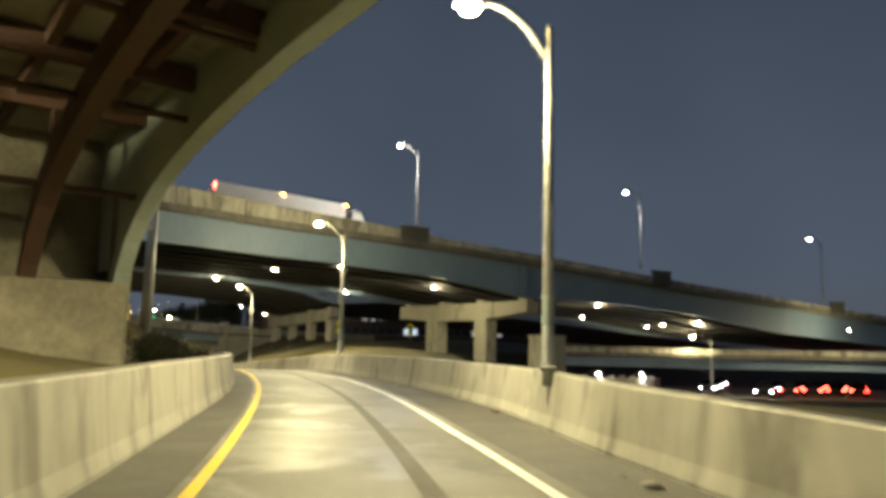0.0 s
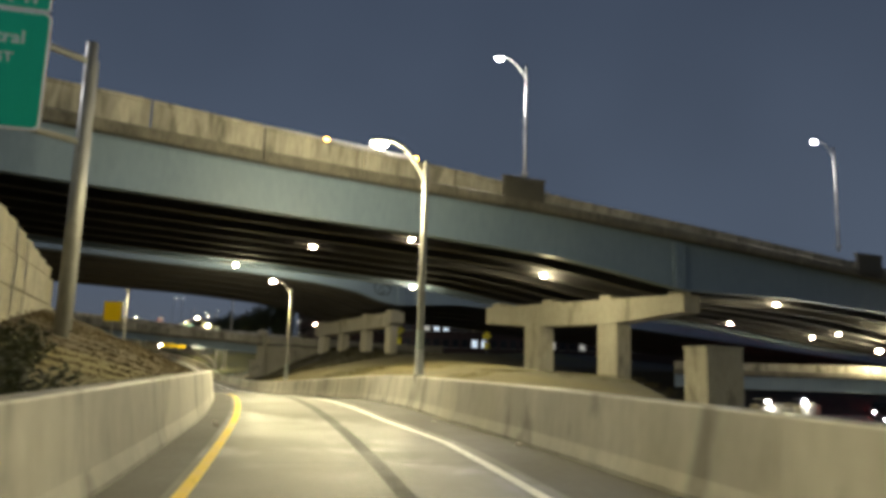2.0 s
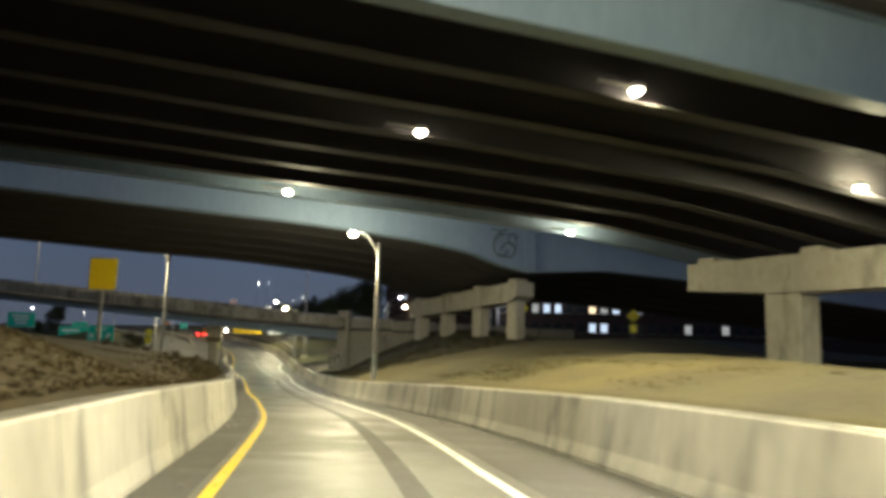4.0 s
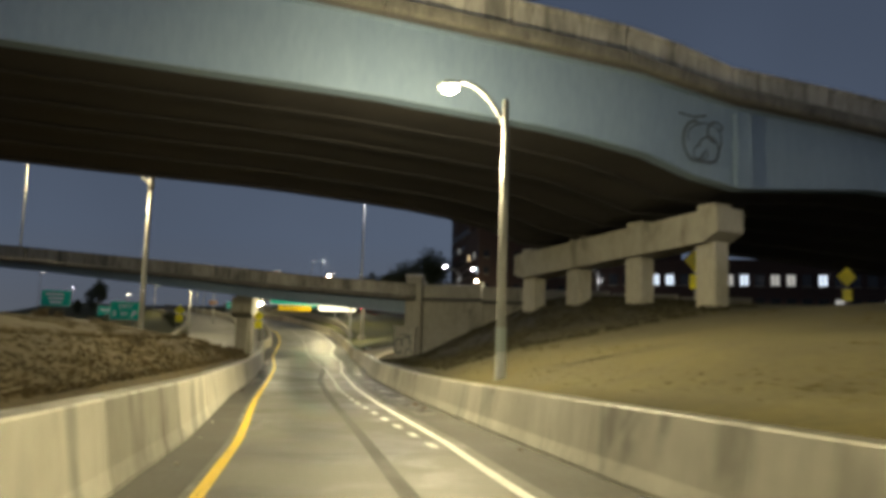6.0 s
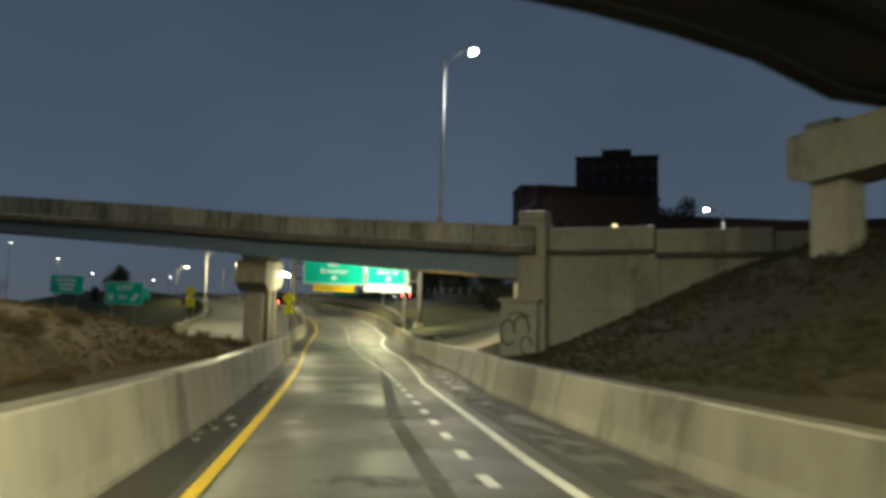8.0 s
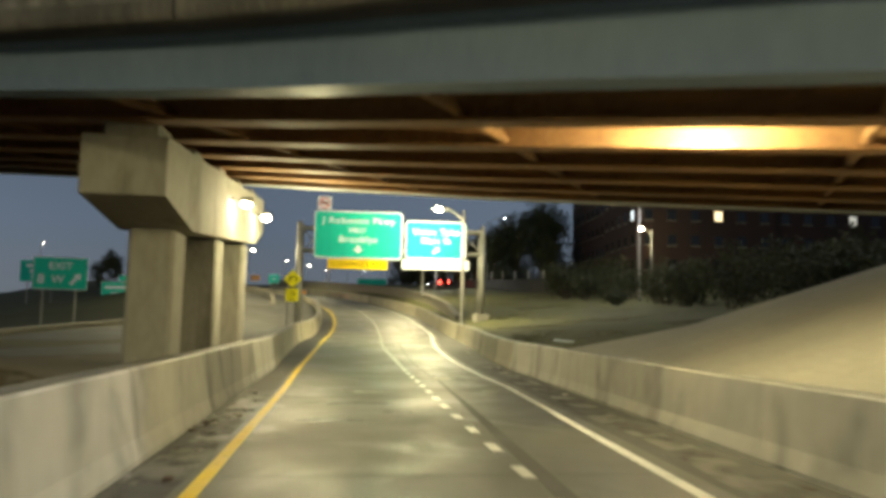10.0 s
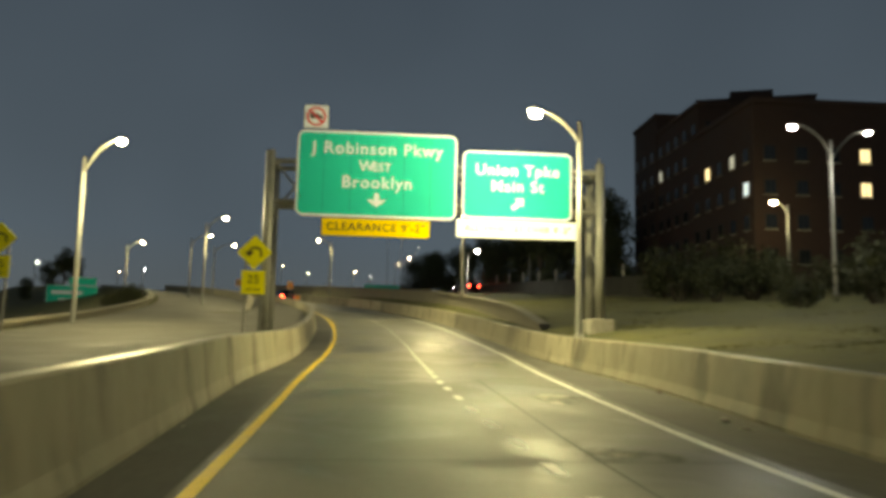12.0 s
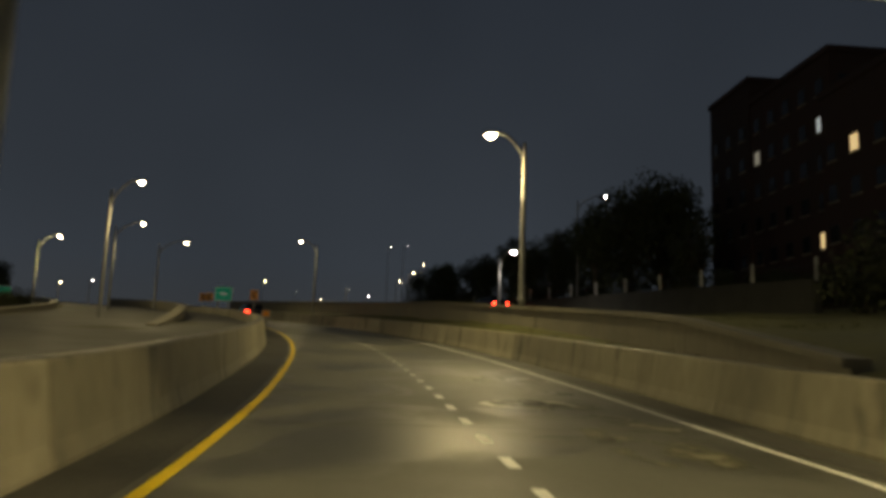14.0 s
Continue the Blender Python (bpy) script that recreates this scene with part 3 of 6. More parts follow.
    # dark sheets added between girders to stand for the even shade underneath
    if shade_sheet:
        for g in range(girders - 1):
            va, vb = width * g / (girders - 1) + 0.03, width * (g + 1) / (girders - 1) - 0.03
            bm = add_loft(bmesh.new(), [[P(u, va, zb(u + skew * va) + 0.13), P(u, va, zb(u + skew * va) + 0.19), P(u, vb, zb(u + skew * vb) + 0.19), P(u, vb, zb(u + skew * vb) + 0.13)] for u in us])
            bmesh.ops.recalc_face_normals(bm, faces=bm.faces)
            part("shade_sheet", bm, SHADE_SHEET, root, "dark sheet added between the girders for the shade there")
    if braces:
        for g in range(girders - 1):
            va, vb = width * g / (girders - 1), width * (g + 1) / (girders - 1)
            u = u0 + 3.0
            while u < u1 - 3:
                bm = bmesh.new()
                add_tube(bm, [P(u, va, zs(u) - 0.25), P(u, vb, zb(u) + 0.15)], 0.06, 6)
                add_tube(bm, [P(u, va, zb(u) + 0.15), P(u, vb, zs(u) - 0.25)], 0.06, 6)
                add_tube(bm, [P(u, va, zb(u) + 0.15), P(u, vb, zb(u) + 0.15)], 0.07, 6)
                part("cross_brace", bm, RUST_STEEL, root, "brown steel cross brace")
                u += 5.5
    return root, P


def pier(label, start, angle, length, cap_top, cap_bot, columns, col_size, base_z, end_drop=0.55, pads=4, group="bridge piers", far_drop=None, fall=0.0):
    """A bent: a cap beam with tapered ends on columns. columns: distances along the cap."""
    root = thing("bridge_pier", pose(start[0], start[1], base_z, 0, 0, angle), label, "bridge pier", group)
    w = 0.75
    h0, h1 = cap_bot - base_z, cap_top - base_z
    secs = []
    for x, low in ((0.0, h0 + end_drop), (min(columns) - 0.2, h0), (max(columns) + 0.2, h0), (length, h0 + (end_drop * 0.6 if far_drop is None else far_drop))):
        low -= fall * x
        secs.append([(x, -w, low), (x, -w, h1 - fall * x), (x, w, h1 - fall * x), (x, w, low)])
    bm = add_loft(bmesh.new(), secs)
    bmesh.ops.recalc_face_normals(bm, faces=bm.faces)
    part("cap_beam", bm, CONCRETE, root, "weathered concrete cap beam")
    for c in columns:
        z0 = -1.2
        bm = box((c - col_size, -col_size * 0.85, z0), (c + col_size, col_size * 0.85, h0 + 0.03 - fall * (c - col_size)), bevel=0.06)
        part("column", bm, CONCRETE, root, "concrete column", smooth=False)
    for k in range(pads):
        x = 0.8 + (length - 1.6) * k / max(1, pads - 1)
        part("bearing_pad", box((x - 0.45, -0.5, h1 - 0.03 - fall * (x + 0.45)), (x + 0.45, 0.5, h1 + 0.28 - fall * x), bevel=0.03), CONCRETE, root)
    return root


def street_lamp(base, top_z, head, lit, label, watts=0.0, colour=WARM, group="street lamps", radius=0.11, lens=None, cutoff=True, spill=0.0, size=1.0, banded=False, pool=0.0):
    """A tapered pole with a curved arm and a cobra head. head: the lens's place in the world."""
    b = Vector(base)
    h = Vector(head)
    root = thing("street_lamp", Matrix.Translation(b), label, "street lamp", group)
    top = Vector((0, 0, top_z - b.z))
    part("pole", tube([(0, 0, -0.3), (0, 0, 0.02), top * 0.5, top + Vector((0, 0, 0.25))], [radius * 1.25, radius * 1.2, radius, radius * 0.75], 14), GALV, root, smooth=True)
    part("base_plate", box((-0.16, -0.16, -0.02), (0.16, 0.16, 0.08), bevel=0.02), GALV, root)
    part("cap", tube([top + Vector((0, 0, 0.25)), top + Vector((0, 0, 0.31))], [radius * 0.8, radius * 0.5], 12), GALV, root)
    if banded:
        part("painted_band", tube([(0, 0, 0.1), (0, 0, 0.85)], [radius * 1.26, radius * 1.22], 14), BAND_WHITE, root, "white painted band", smooth=False)
        part("painted_band", tube([(0, 0, 0.86), (0, 0, 1.45)], [radius * 1.24, radius * 1.2], 14), TEAL, root, "faded teal painted band")
    q = h - b
    flat = Vector((q.x, q.y, 0))
    reach = flat.length
    out = flat.normalized()
    arm = []
    for k in range(9):
        t = k / 8
        arm.append(top + Vector((0, 0, -0.5)) + out * (reach * 0.9 * t ** 1.25) + Vector((0, 0, (q.z + 0.12 - top.z + 0.5) * math.sin(t * math.pi / 2))))
    part("arm", tube(arm, [radius * 0.55] * 8 + [radius * 0.45], 10), GALV, root, smooth=True)
    m = Matrix.Translation(q) @ Matrix.Rotation(math.atan2(out.y, out.x), 4, "Z") @ Matrix.Diagonal((size, size, size, 1))
    bm = bmesh.new()
    secs = []
    for x, wd, hi in ((-0.34, 0.06, 0.07), (-0.18, 0.13, 0.13), (0.1, 0.17, 0.16), (0.3, 0.11, 0.1), (0.36, 0.04, 0.05)):
        secs.append([m @ Vector((x, -wd, 0.03)), m @ Vector((x, -wd * 0.7, 0.03 + hi)), m @ Vector((x, wd * 0.7, 0.03 + hi)), m @ Vector((x, wd, 0.03))])
    add_loft(bm, secs)
    bmesh.ops.recalc_face_normals(bm, faces=bm.faces)
    head_ob = part("lamp_head", bm, GALV, root, smooth=False)
    bm = bmesh.new()
    bmesh.ops.create_uvsphere(bm, u_segments=14, v_segments=8, radius=1.0)
    for v in bm.verts:
        v.co = m @ Vector((v.co.x * 0.22, v.co.y * 0.16, v.co.z * 0.13 - 0.02))
    part("lens", bm, (lens or (LENS_WARM if colour == WARM else LENS_COOL)) if lit else DARK_METAL, head_ob, "glowing lamp lens" if lit else "", smooth=True)
    if watts:
        lamp_light("street_lamp_light", h + out * 0.4 + Vector((0, 0, -0.35)), watts, colour, 0.3, cutoff)
    if pool:
        lamp_light("street_lamp_pool", h + out * 0.4 + Vector((0, 0, -0.36)), pool, colour, 0.3, True, 142)
    if spill:
        lamp_light("street_lamp_spill", h + out * 0.4 + Vector((0, 0, -0.37)), spill, colour, 0.3, False)
    return root


def second_head(lamp, reach, joint):
    """Another arm and head on a lamp's pole, out on its other side; reach is taken from the pole's foot."""
    q = Vector(reach)
    out = Vector((q.x, q.y, 0)).normalized()
    pts = [Vector((0, 0, joint)).lerp(Vector((q.x * 0.9, q.y * 0.9, q.z + 0.1)), t) + Vector((0, 0, 0.35 * math.sin(t * math.pi))) for t in (0, 0.25, 0.5, 0.75, 1.0)]
    part("arm", tube(pts, 0.045, 8), GALV, lamp, smooth=True)
    m = Matrix.Translation(q) @ Matrix.Rotation(math.atan2(out.y, out.x), 4, "Z")
    head = part("lamp_head", box((-0.3, -0.12, 0.02), (0.3, 0.12, 0.15), m, bevel=0.05), GALV, lamp)
    bm = bmesh.new()
    bmesh.ops.create_uvsphere(bm, u_segments=12, v_segments=7, radius=1.0)
    for v in bm.verts:
        v.co = m @ Vector((v.co.x * 0.15, v.co.y * 0.11, v.co.z * 0.08))
    part("lens", bm, LENS_COOL, head, "glowing lamp lens", smooth=True)


def text_mesh(body, size, m, squeeze=1.0, spacing=1.0, bold=0.012):
    cu = bpy.data.curves.new("lettering", "FONT")
    cu.body, cu.size, cu.align_x, cu.align_y = body, size, "CENTER", "CENTER"
    cu.space_character, cu.offset, cu.resolution_u = spacing, bold * size, 3
    ob = bpy.data.objects.new("lettering", cu)
    me = bpy.data.meshes.new_from_object(ob)
    bpy.data.objects.remove(ob)
    bpy.data.curves.remove(cu)
    bm = bmesh.new()
    bm.from_mesh(me)
    bpy.data.meshes.remove(me)
    for v in bm.verts:
        v.co = m @ Vector((v.co.x * squeeze, v.co.y, v.co.z))
    return bm


def round_panel(bm, w, h, r, y, depth=0.0, seg=5):
    """A rounded rectangle, in the xz plane, its face at y."""
    pts = []
    for cx, cz, a0 in ((w / 2 - r, h / 2 - r, 0), (-w / 2 + r, h / 2 - r, 90), (-w / 2 + r, -h / 2 + r, 180), (w / 2 - r, -h / 2 + r, 270)):
        for k in range(seg + 1):
            a = radians(a0 + 90 * k / seg)
            pts.append((cx + r * math.cos(a), cz + r * math.sin(a)))
    front = [bm.verts.new((x, y, z)) for x, z in pts]
    bm.faces.new(front)
    if depth:
        back = [bm.verts.new((x, y + depth, z)) for x, z in pts]
        bm.faces.new(back[::-1])
        n = len(pts)
        for k in range(n):
            bm.faces.new((front[k], front[(k + 1) % n], back[(k + 1) % n], back[k]))
    bmesh.ops.recalc_face_normals(bm, faces=bm.faces)
    return bm


TEXT_UP = Matrix.Rotation(radians(90), 4, "X")


def words_of(bm, gap):
    """Split lettering into its words: one bmesh for each, by the gaps between the characters."""
    seen, spans = set(), []
    for v in bm.verts:
        if v in seen:
            continue
        stack, isle = [v], []
        seen.add(v)
        while stack:
            q = stack.pop()
            isle.append(q)
            for e in q.link_edges:
                o = e.other_vert(q)
                if o not in seen:
                    seen.add(o)
                    stack.append(o)
        xs = [q.co.x for q in isle]
        spans.append([min(xs), max(xs), set(isle)])
    spans.sort(key=lambda r: r[0])
    words = [spans[0]]
    for r in spans[1:]:
        if r[0] - words[-1][1] < gap:
            words[-1] = [words[-1][0], max(r[1], words[-1][1]), words[-1][2] | r[2]]
        else:
            words.append(r)
    out = []
    for w in words:
        nb, where = bmesh.new(), {}
        for v in w[2]:
            where[v] = nb.verts.new(v.co)
        for f in bm.faces:
            if f.verts[0] in where:
                nb.faces.new([where[v] for v in f.verts])
        out.append(nb)
    bm.free()
    return out


def letters(parent, body, size, x, z, material, y=-0.022, spacing=1.05, bold=0.018, name="lettering", squeeze=1.0):
    m = Matrix.Translation((x, y, z)) @ TEXT_UP
    for word in words_of(text_mesh(body, size, m, squeeze, spacing, bold), 0.22 * size):
        part(name, word, material, parent)


def bar(parent, x, z, w, h, material, y=-0.022):
    return part("lettering_bar", box((x - w / 2, y - 0.001, z - h / 2), (x + w / 2, y + 0.004, z + h / 2)), material, parent)


def polygon(parent, name, pts, material, y=-0.022, label=""):
    bm = bmesh.new()
    bm.faces.new([bm.verts.new((x, y, z)) for x, z in pts])
    bmesh.ops.recalc_face_normals(bm, faces=bm.faces)
    for f in bm.faces:
        if f.normal.y > 0:
            f.normal_flip()
    return part(name, bm, material, parent, label)


def sign_board(name, m, w, h, face, border, label, category="road sign", rim=0.05, r=0.12, group=""):
    root = thing(name, m, label, category, group)
    part("panel", round_panel(bmesh.new(), w, h, r, 0.0, 0.03), border, root, "pale rim of the sign")
    part("face", round_panel(bmesh.new(), w - 2 * rim, h - 2 * rim, max(0.02, r - rim), -0.006, 0.004), face, root)
    return root


build_ground()
build_road()
barrier_run(-1, -55, 250, 4.6, "stained pale concrete median barrier segment beside the roadway", "median barrier segments")
barrier_run(1, -55, 250, 3.7, "weathered pale concrete parapet barrier segment beside the roadway", "outer barrier segments")

# ---------------------------------------------------------------- bridges
A_ORG, A_ANG = (-5.96, 64.32), 32.0
overpass("overpass_near", "long overpass with blue-grey haunched steel girders and stained concrete parapet", A_ORG, A_ANG, -75, 120, 18.0, 8,
         [(-75, 11.6), (-16, 8.5), (-8, 7.9), (-1.8, 7.5), (3.1, 7.0), (12, 6.5), (30, 5.3), (120, 0.5)],
         [(-75, 9.9), (-19.5, 7.0), (-10, 6.5), (-4, 6.3), (3, 6.05), (12, 5.55), (30, 4.4), (120, -0.5)],
         [(-75, 7.6), (-19.3, 4.9), (-15, 4.75), (-10, 4.55), (-6, 4.45), (-1.8, 4.25), (3, 4.0), (5.4, 3.7), (7.8, 3.4), (9.7, 3.1), (10.8, 2.95), (12.3, 2.95), (17, 3.0), (22, 2.95), (30, 2.5), (42, 1.2), (120, -2.4)],
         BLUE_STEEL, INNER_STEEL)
pier("weathered concrete bent under the near overpass", (4.3, 71.4), 135, 16.5, 2.8, 1.3, [5.5, 11.9], 0.78, -1.1)

B_ORG, B_ANG = (-17.78, 95.8), 34.0
overpass("overpass_far", "second overpass with pale blue haunched steel girders and graffiti", B_ORG, B_ANG, -85, 110, 11.6, 6,
         [(-85, 13.0), (-23, 10.6), (-16, 10.4), (-8.6, 9.8), (-3, 9.4), (0.4, 8.5), (6, 8.2), (13, 7.6), (110, 2.0)],
         [(-85, 11.2), (-23, 9.1), (-16, 8.8), (-8.6, 8.3), (-3, 7.9), (0.4, 7.2), (6, 6.8), (13, 6.2), (110, 0.6)],
         [(-85, 8.4), (-30, 6.4), (-20, 6.05), (-13.5, 5.9), (-9, 5.6), (-6.8, 5.45), (-4, 5.1), (-2.4, 4.8), (-0.5, 4.1), (1, 3.95), (3, 4.1), (7, 4.4), (14, 4.2), (110, -1.6)],
         BLUE_STEEL, INNER_STEEL, fascia_far=False, cross=-0.103, skew=0.23, shade_sheet=True)
pier("weathered concrete bent with four columns under the second overpass", (-17.09, 97.43), 137, 13.75, 3.45, 2.15, [0.95, 5.0, 9.2, 12.9], 0.5, -0.3, end_drop=0.35, fall=0.064)

C_ORG, C_ANG = (-36.87, 114.89), 0.0
C_ROOT, C_P = overpass("overpass_low", "low overpass with blue-grey fascia girders, brown inner girders and stained parapet", C_ORG, C_ANG, -110, 0.6, 12.5, 7,
         [(-110, 10.6), (-31, 4.1), (-19, 3.1), (-11, 2.3), (-4.6, 1.9), (0, 1.6), (14, 1.0)],
         [(-110, 9.1), (-31, 2.75), (-19, 1.85), (-11, 1.15), (-4.6, 0.75), (0, 0.45), (14, -0.1)],
         [(-110, 8.4), (-31, 2.2), (-19, 1.12), (-11, 0.34), (-4.6, -0.15), (0, -0.5), (14, -1.1)],
         BLUE_STEEL, RUST_STEEL, braces=True, cross=0.04, ledge=0.36, fascia_far=False)
bm = add_loft(bmesh.new(), [[C_P(u, 12.2, z - 0.03), C_P(u, 12.2, z - 0.004), C_P(u, 12.82, z - 0.004), C_P(u, 12.82, z - 0.03)] for u, z in ((-110, 8.4), (-31, 2.2), (-19, 1.12), (-11, 0.34), (-4.6, -0.15), (0, -0.5), (0.6, -0.525))])
bmesh.ops.recalc_face_normals(bm, faces=bm.faces)
part("flange_plate", bm, FLANGE, C_ROOT, "pale painted bottom flange")
pier("pale concrete bent with three square columns and floodlights beside the roadway", (-51.3, 116.8), 119, 14.0, 0.48, -1.15, [2.6, 7.3, 11.9], 0.54, -4.0, end_drop=0.55, far_drop=0.45, pads=5, fall=-0.07)

# ---------------------------------------------------------------- lamps
TEAL = surface("faded_teal_paint", (0.22, 0.27, 0.26), (0.31, 0.36, 0.35), (0.5, 0.8), (2.0, 12.0), 0.1)
BAND_WHITE = surface("worn_white_band", (0.34, 0.36, 0.37), (0.50, 0.52, 0.53), (0.5, 0.8), (2.0, 12.0), 0.1)
R_LAMP = "galvanised street lamp with a curved arm and glowing warm head"
street_lamp((1.2, 23.35, -2.22), 4.4, (-0.42, 23.3, 5.12), True, R_LAMP, 1500, spill=1100, radius=0.095, banded=True)
street_lamp((-7.985, 51.43, -2.0), 4.62, (-9.55, 51.55, 5.55), True, R_LAMP, 1050, spill=900, banded=True)
street_lamp((-23.24, 84.51, -3.1), 3.9, (-24.87, 84.85, 4.75), True, R_LAMP, 1450, spill=700, banded=True)
street_lamp((-58.86, 153.56, -3.0), 4.3, (-59.95, 151.8, 4.5), True, R_LAMP, 800, cutoff=False, pool=1300)
street_lamp((-72.91, 178.54, 0.0), 6.6, (-74.4, 178.3, 7.3), True, R_LAMP, 2400)


# ---------------------------------------------------------------- more lamps
tall = street_lamp((-42.75, 95.15, -2.2), 5.05, (-44.4, 94.35, 5.55), True, "tall galvanised street lamp on the grass bank with a glowing head", 1100, spill=350)
part("collar", tube([(0, 0, 6.7), (0, 0, 7.52)], 0.14, 14), GALV, tall, smooth=True)
street_lamp((-83.3, 154.2, -3.4), 4.9, (-80.4, 153.6, 5.6), True, "galvanised street lamp beside the adjoining roadway", 2000, cutoff=False)
street_lamp((-95.2, 177.1, -2.0), 5.4, (-93.6, 177.5, 6.1), True, "galvanised street lamp beside the adjoining roadway", 700, size=0.7, radius=0.085)
street_lamp((-107.0, 188.8, -1.8), 6.0, (-105.5, 189.9, 6.6), True, "galvanised street lamp beside the adjoining roadway", 350, size=0.6, radius=0.085)
street_lamp((-113.0, 199.6, 0.4), 6.5, (-111.3, 201.0, 7.1), True, "distant street lamp beside the adjoining roadway", 0, size=0.55, radius=0.085)
street_lamp((-120.0, 193.0, -3.2), 6.1, (-118.4, 193.7, 6.7), True, "distant street lamp beside the adjoining roadway", 600, size=0.6, radius=0.085, cutoff=False)
street_lamp((-106.0, 214.5, 1.4), 8.7, (-107.6, 213.9, 9.2), True, "distant street lamp beside the curving roadway", 600, size=0.7)
for k, (x, y, z, top) in enumerate(((-40.6, 115.1, 2.0, 9.0), (-5.0, 64.8, 8.0, 13.5), (14.4, 77.0, 6.6, 12.8), (36.6, 90.9, 5.0, 11.0), (-26.0, 51.7, 9.2, 15.2))):
    out = (1.25, 0.25) if k == 0 else (-1.35, -0.55)
    street_lamp((x, y, z), top, (x + out[0], y + out[1], top + 0.45), True, "slender street lamp standing on the overpass parapet with a white head", 0 if k == 3 else 700, COOL, "overpass lamps", 0.065, size=0.75, spill=(0, 700, 0, 0, 350)[k])
twin = street_lamp((-49.6, 170.0, -0.6), 7.0, (-51.4, 169.1, 7.9), True, "twin-armed street lamp among the trees with white glowing heads", 650, COOL, radius=0.085, size=0.85)
second_head(twin, (1.8, 0.9, 8.35), 6.9)
street_lamp((-51.0, 189.6, 0.2), 7.0, (-52.0, 188.7, 7.4), True, "street lamp before the brick building", 170, WARM, cutoff=False)
street_lamp((-29.3, 154.9, 0.2), 7.6, (-30.7, 154.2, 8.2), True, "street lamp on the hill behind the abutment with a white head", 500, COOL, size=0.85)
street_lamp((-28.4, 156.4, 0.2), 6.0, (-29.9, 155.8, 6.5), True, "street lamp on the hill behind the abutment with a white head", 0, COOL, size=0.85)
street_lamp((-72.0, 115.3, 4.2), 11.7, (-71.2, 115.0, 12.3), True, "slender street lamp standing on the low overpass with a warm head", 900, WARM, "overpass lamps", 0.07, size=0.8)
street_lamp((25.2, 92.7, -6.0), 0.3, (23.35, 93.2, 0.85), True, "street lamp beside the lower street before the far overpass", 450, WARM, cutoff=False)
street_lamp((-78.9, 216.2, 3.0), 12.4, (-76.4, 216.7, 13.0), True, "slender street lamp beyond the railing fence", 0, COOL, radius=0.08, size=0.5)
street_lamp((-82.6, 204.7, 0.8), 5.6, (-81.4, 204.5, 6.1), True, "street lamp behind the retaining wall", 500, COOL)


def bracket_lamp(place, turn, label, watts, colour, group, cutoff=True, throw=0.55):
    """A floodlight on a horizontal bracket below a deck or on a pier."""
    root = thing("bracket_lamp", pose(*place, 0, 0, turn), label, "floodlight", group)
    part("bracket", tube([(-0.95, 0, 0.12), (-0.3, 0, 0.1), (0.0, 0, 0.04)], [0.04, 0.04, 0.035], 8), GALV, root)
    part("housing", box((-0.16, -0.14, 0.0), (0.2, 0.14, 0.16), bevel=0.04), GALV, root)
    bm = bmesh.new()
    bmesh.ops.create_uvsphere(bm, u_segments=12, v_segments=7, radius=1.0)
    for v in bm.verts:
        v.co = Vector((v.co.x * 0.15 + 0.02, v.co.y * 0.12, v.co.z * 0.09 - 0.02))
    part("lens", bm, LENS_WARM if colour == WARM else LENS_COOL, root, "glowing lens", smooth=True)
    if watts:
        away = Vector((math.cos(radians(turn)), math.sin(radians(turn)), -0.4)) * throw
        lamp_light("bracket_lamp_light", Vector(place) + away, watts, colour, 0.12, cutoff)
    return root


UNDER = "floodlight on a bracket below the overpass deck"
for (x, y, z), w in (((-16.17, 66.3, 4.5), 1000), ((-10.5, 64.0, 4.55), 1000), ((-22.9, 72.4, 4.3), 120), ((-13.0, 80.0, 3.95), 90), ((-3.95, 71.05, 3.75), 300), ((-14.2, 106.6, 4.3), 60), ((10.56, 77.1, 2.95), 260),
                     ((10.84, 89.5, 2.55), 0), ((22.5, 87.8, 2.2), 550), ((18.6, 94.3, 1.88), 0), ((19.8, 92.0, 2.07), 0), ((36.5, 85.5, 1.6), 350)):
    bracket_lamp((x, y, z), 30, UNDER, w, WARM, "floodlights under the overpass", w > 950)
for x, y, z, w in ((-53.75, 123.52, 0.35, 110), (-55.85, 127.32, 0.55, 90)):
    bracket_lamp((x, y, z), road_turn(128) + 20, "floodlight fixed to the concrete bridge bent", w, WARM, "floodlights on the bent", False, 1.6)
# added fill light that brightens girders, paving and barrier; no known lamp here
mid = at_road(117, 4.6)
bracket_lamp((mid.x, mid.y, 0.3), 30, "fill light added between the girders of the low overpass", 170, WARM, "floodlights under the overpass", False)
# two unseen floods added, one for the right barrier, one for the deck panels
for x, y, w in ((3.5, 4.0, 900), (-12.9, 19.5, 950)):
    bracket_lamp((x, y, 4.5), 180, "unseen floodlight added below the arched deck", w, WARM, "floodlights under the arch", False)


# ---------------------------------------------------------------- bridge details
def dark_block(u, w=2.3):
    ca, sa = math.cos(radians(A_ANG)), math.sin(radians(A_ANG))
    z = table(u, [(-16, 7.2), (0, 6.55), (12, 5.9), (30, 4.8), (60, 3.2)])
    m = pose(A_ORG[0] + u * ca + 0.62 * sa, A_ORG[1] + u * sa - 0.62 * ca, z, 0, 0, A_ANG)
    root = thing("lamp_pilaster", m, "dark weathered lamp pilaster block on the overpass parapet", "pilaster", "lamp pilasters")
    part("block", box((-w / 2, -0.12, -0.35), (w / 2, 0.1, 1.05), bevel=0.03), SHOULDER, root)
    part("coping", box((-w / 2 - 0.05, -0.16, 1.05), (w / 2 + 0.05, 0.14, 1.17), bevel=0.02), SHOULDER, root)


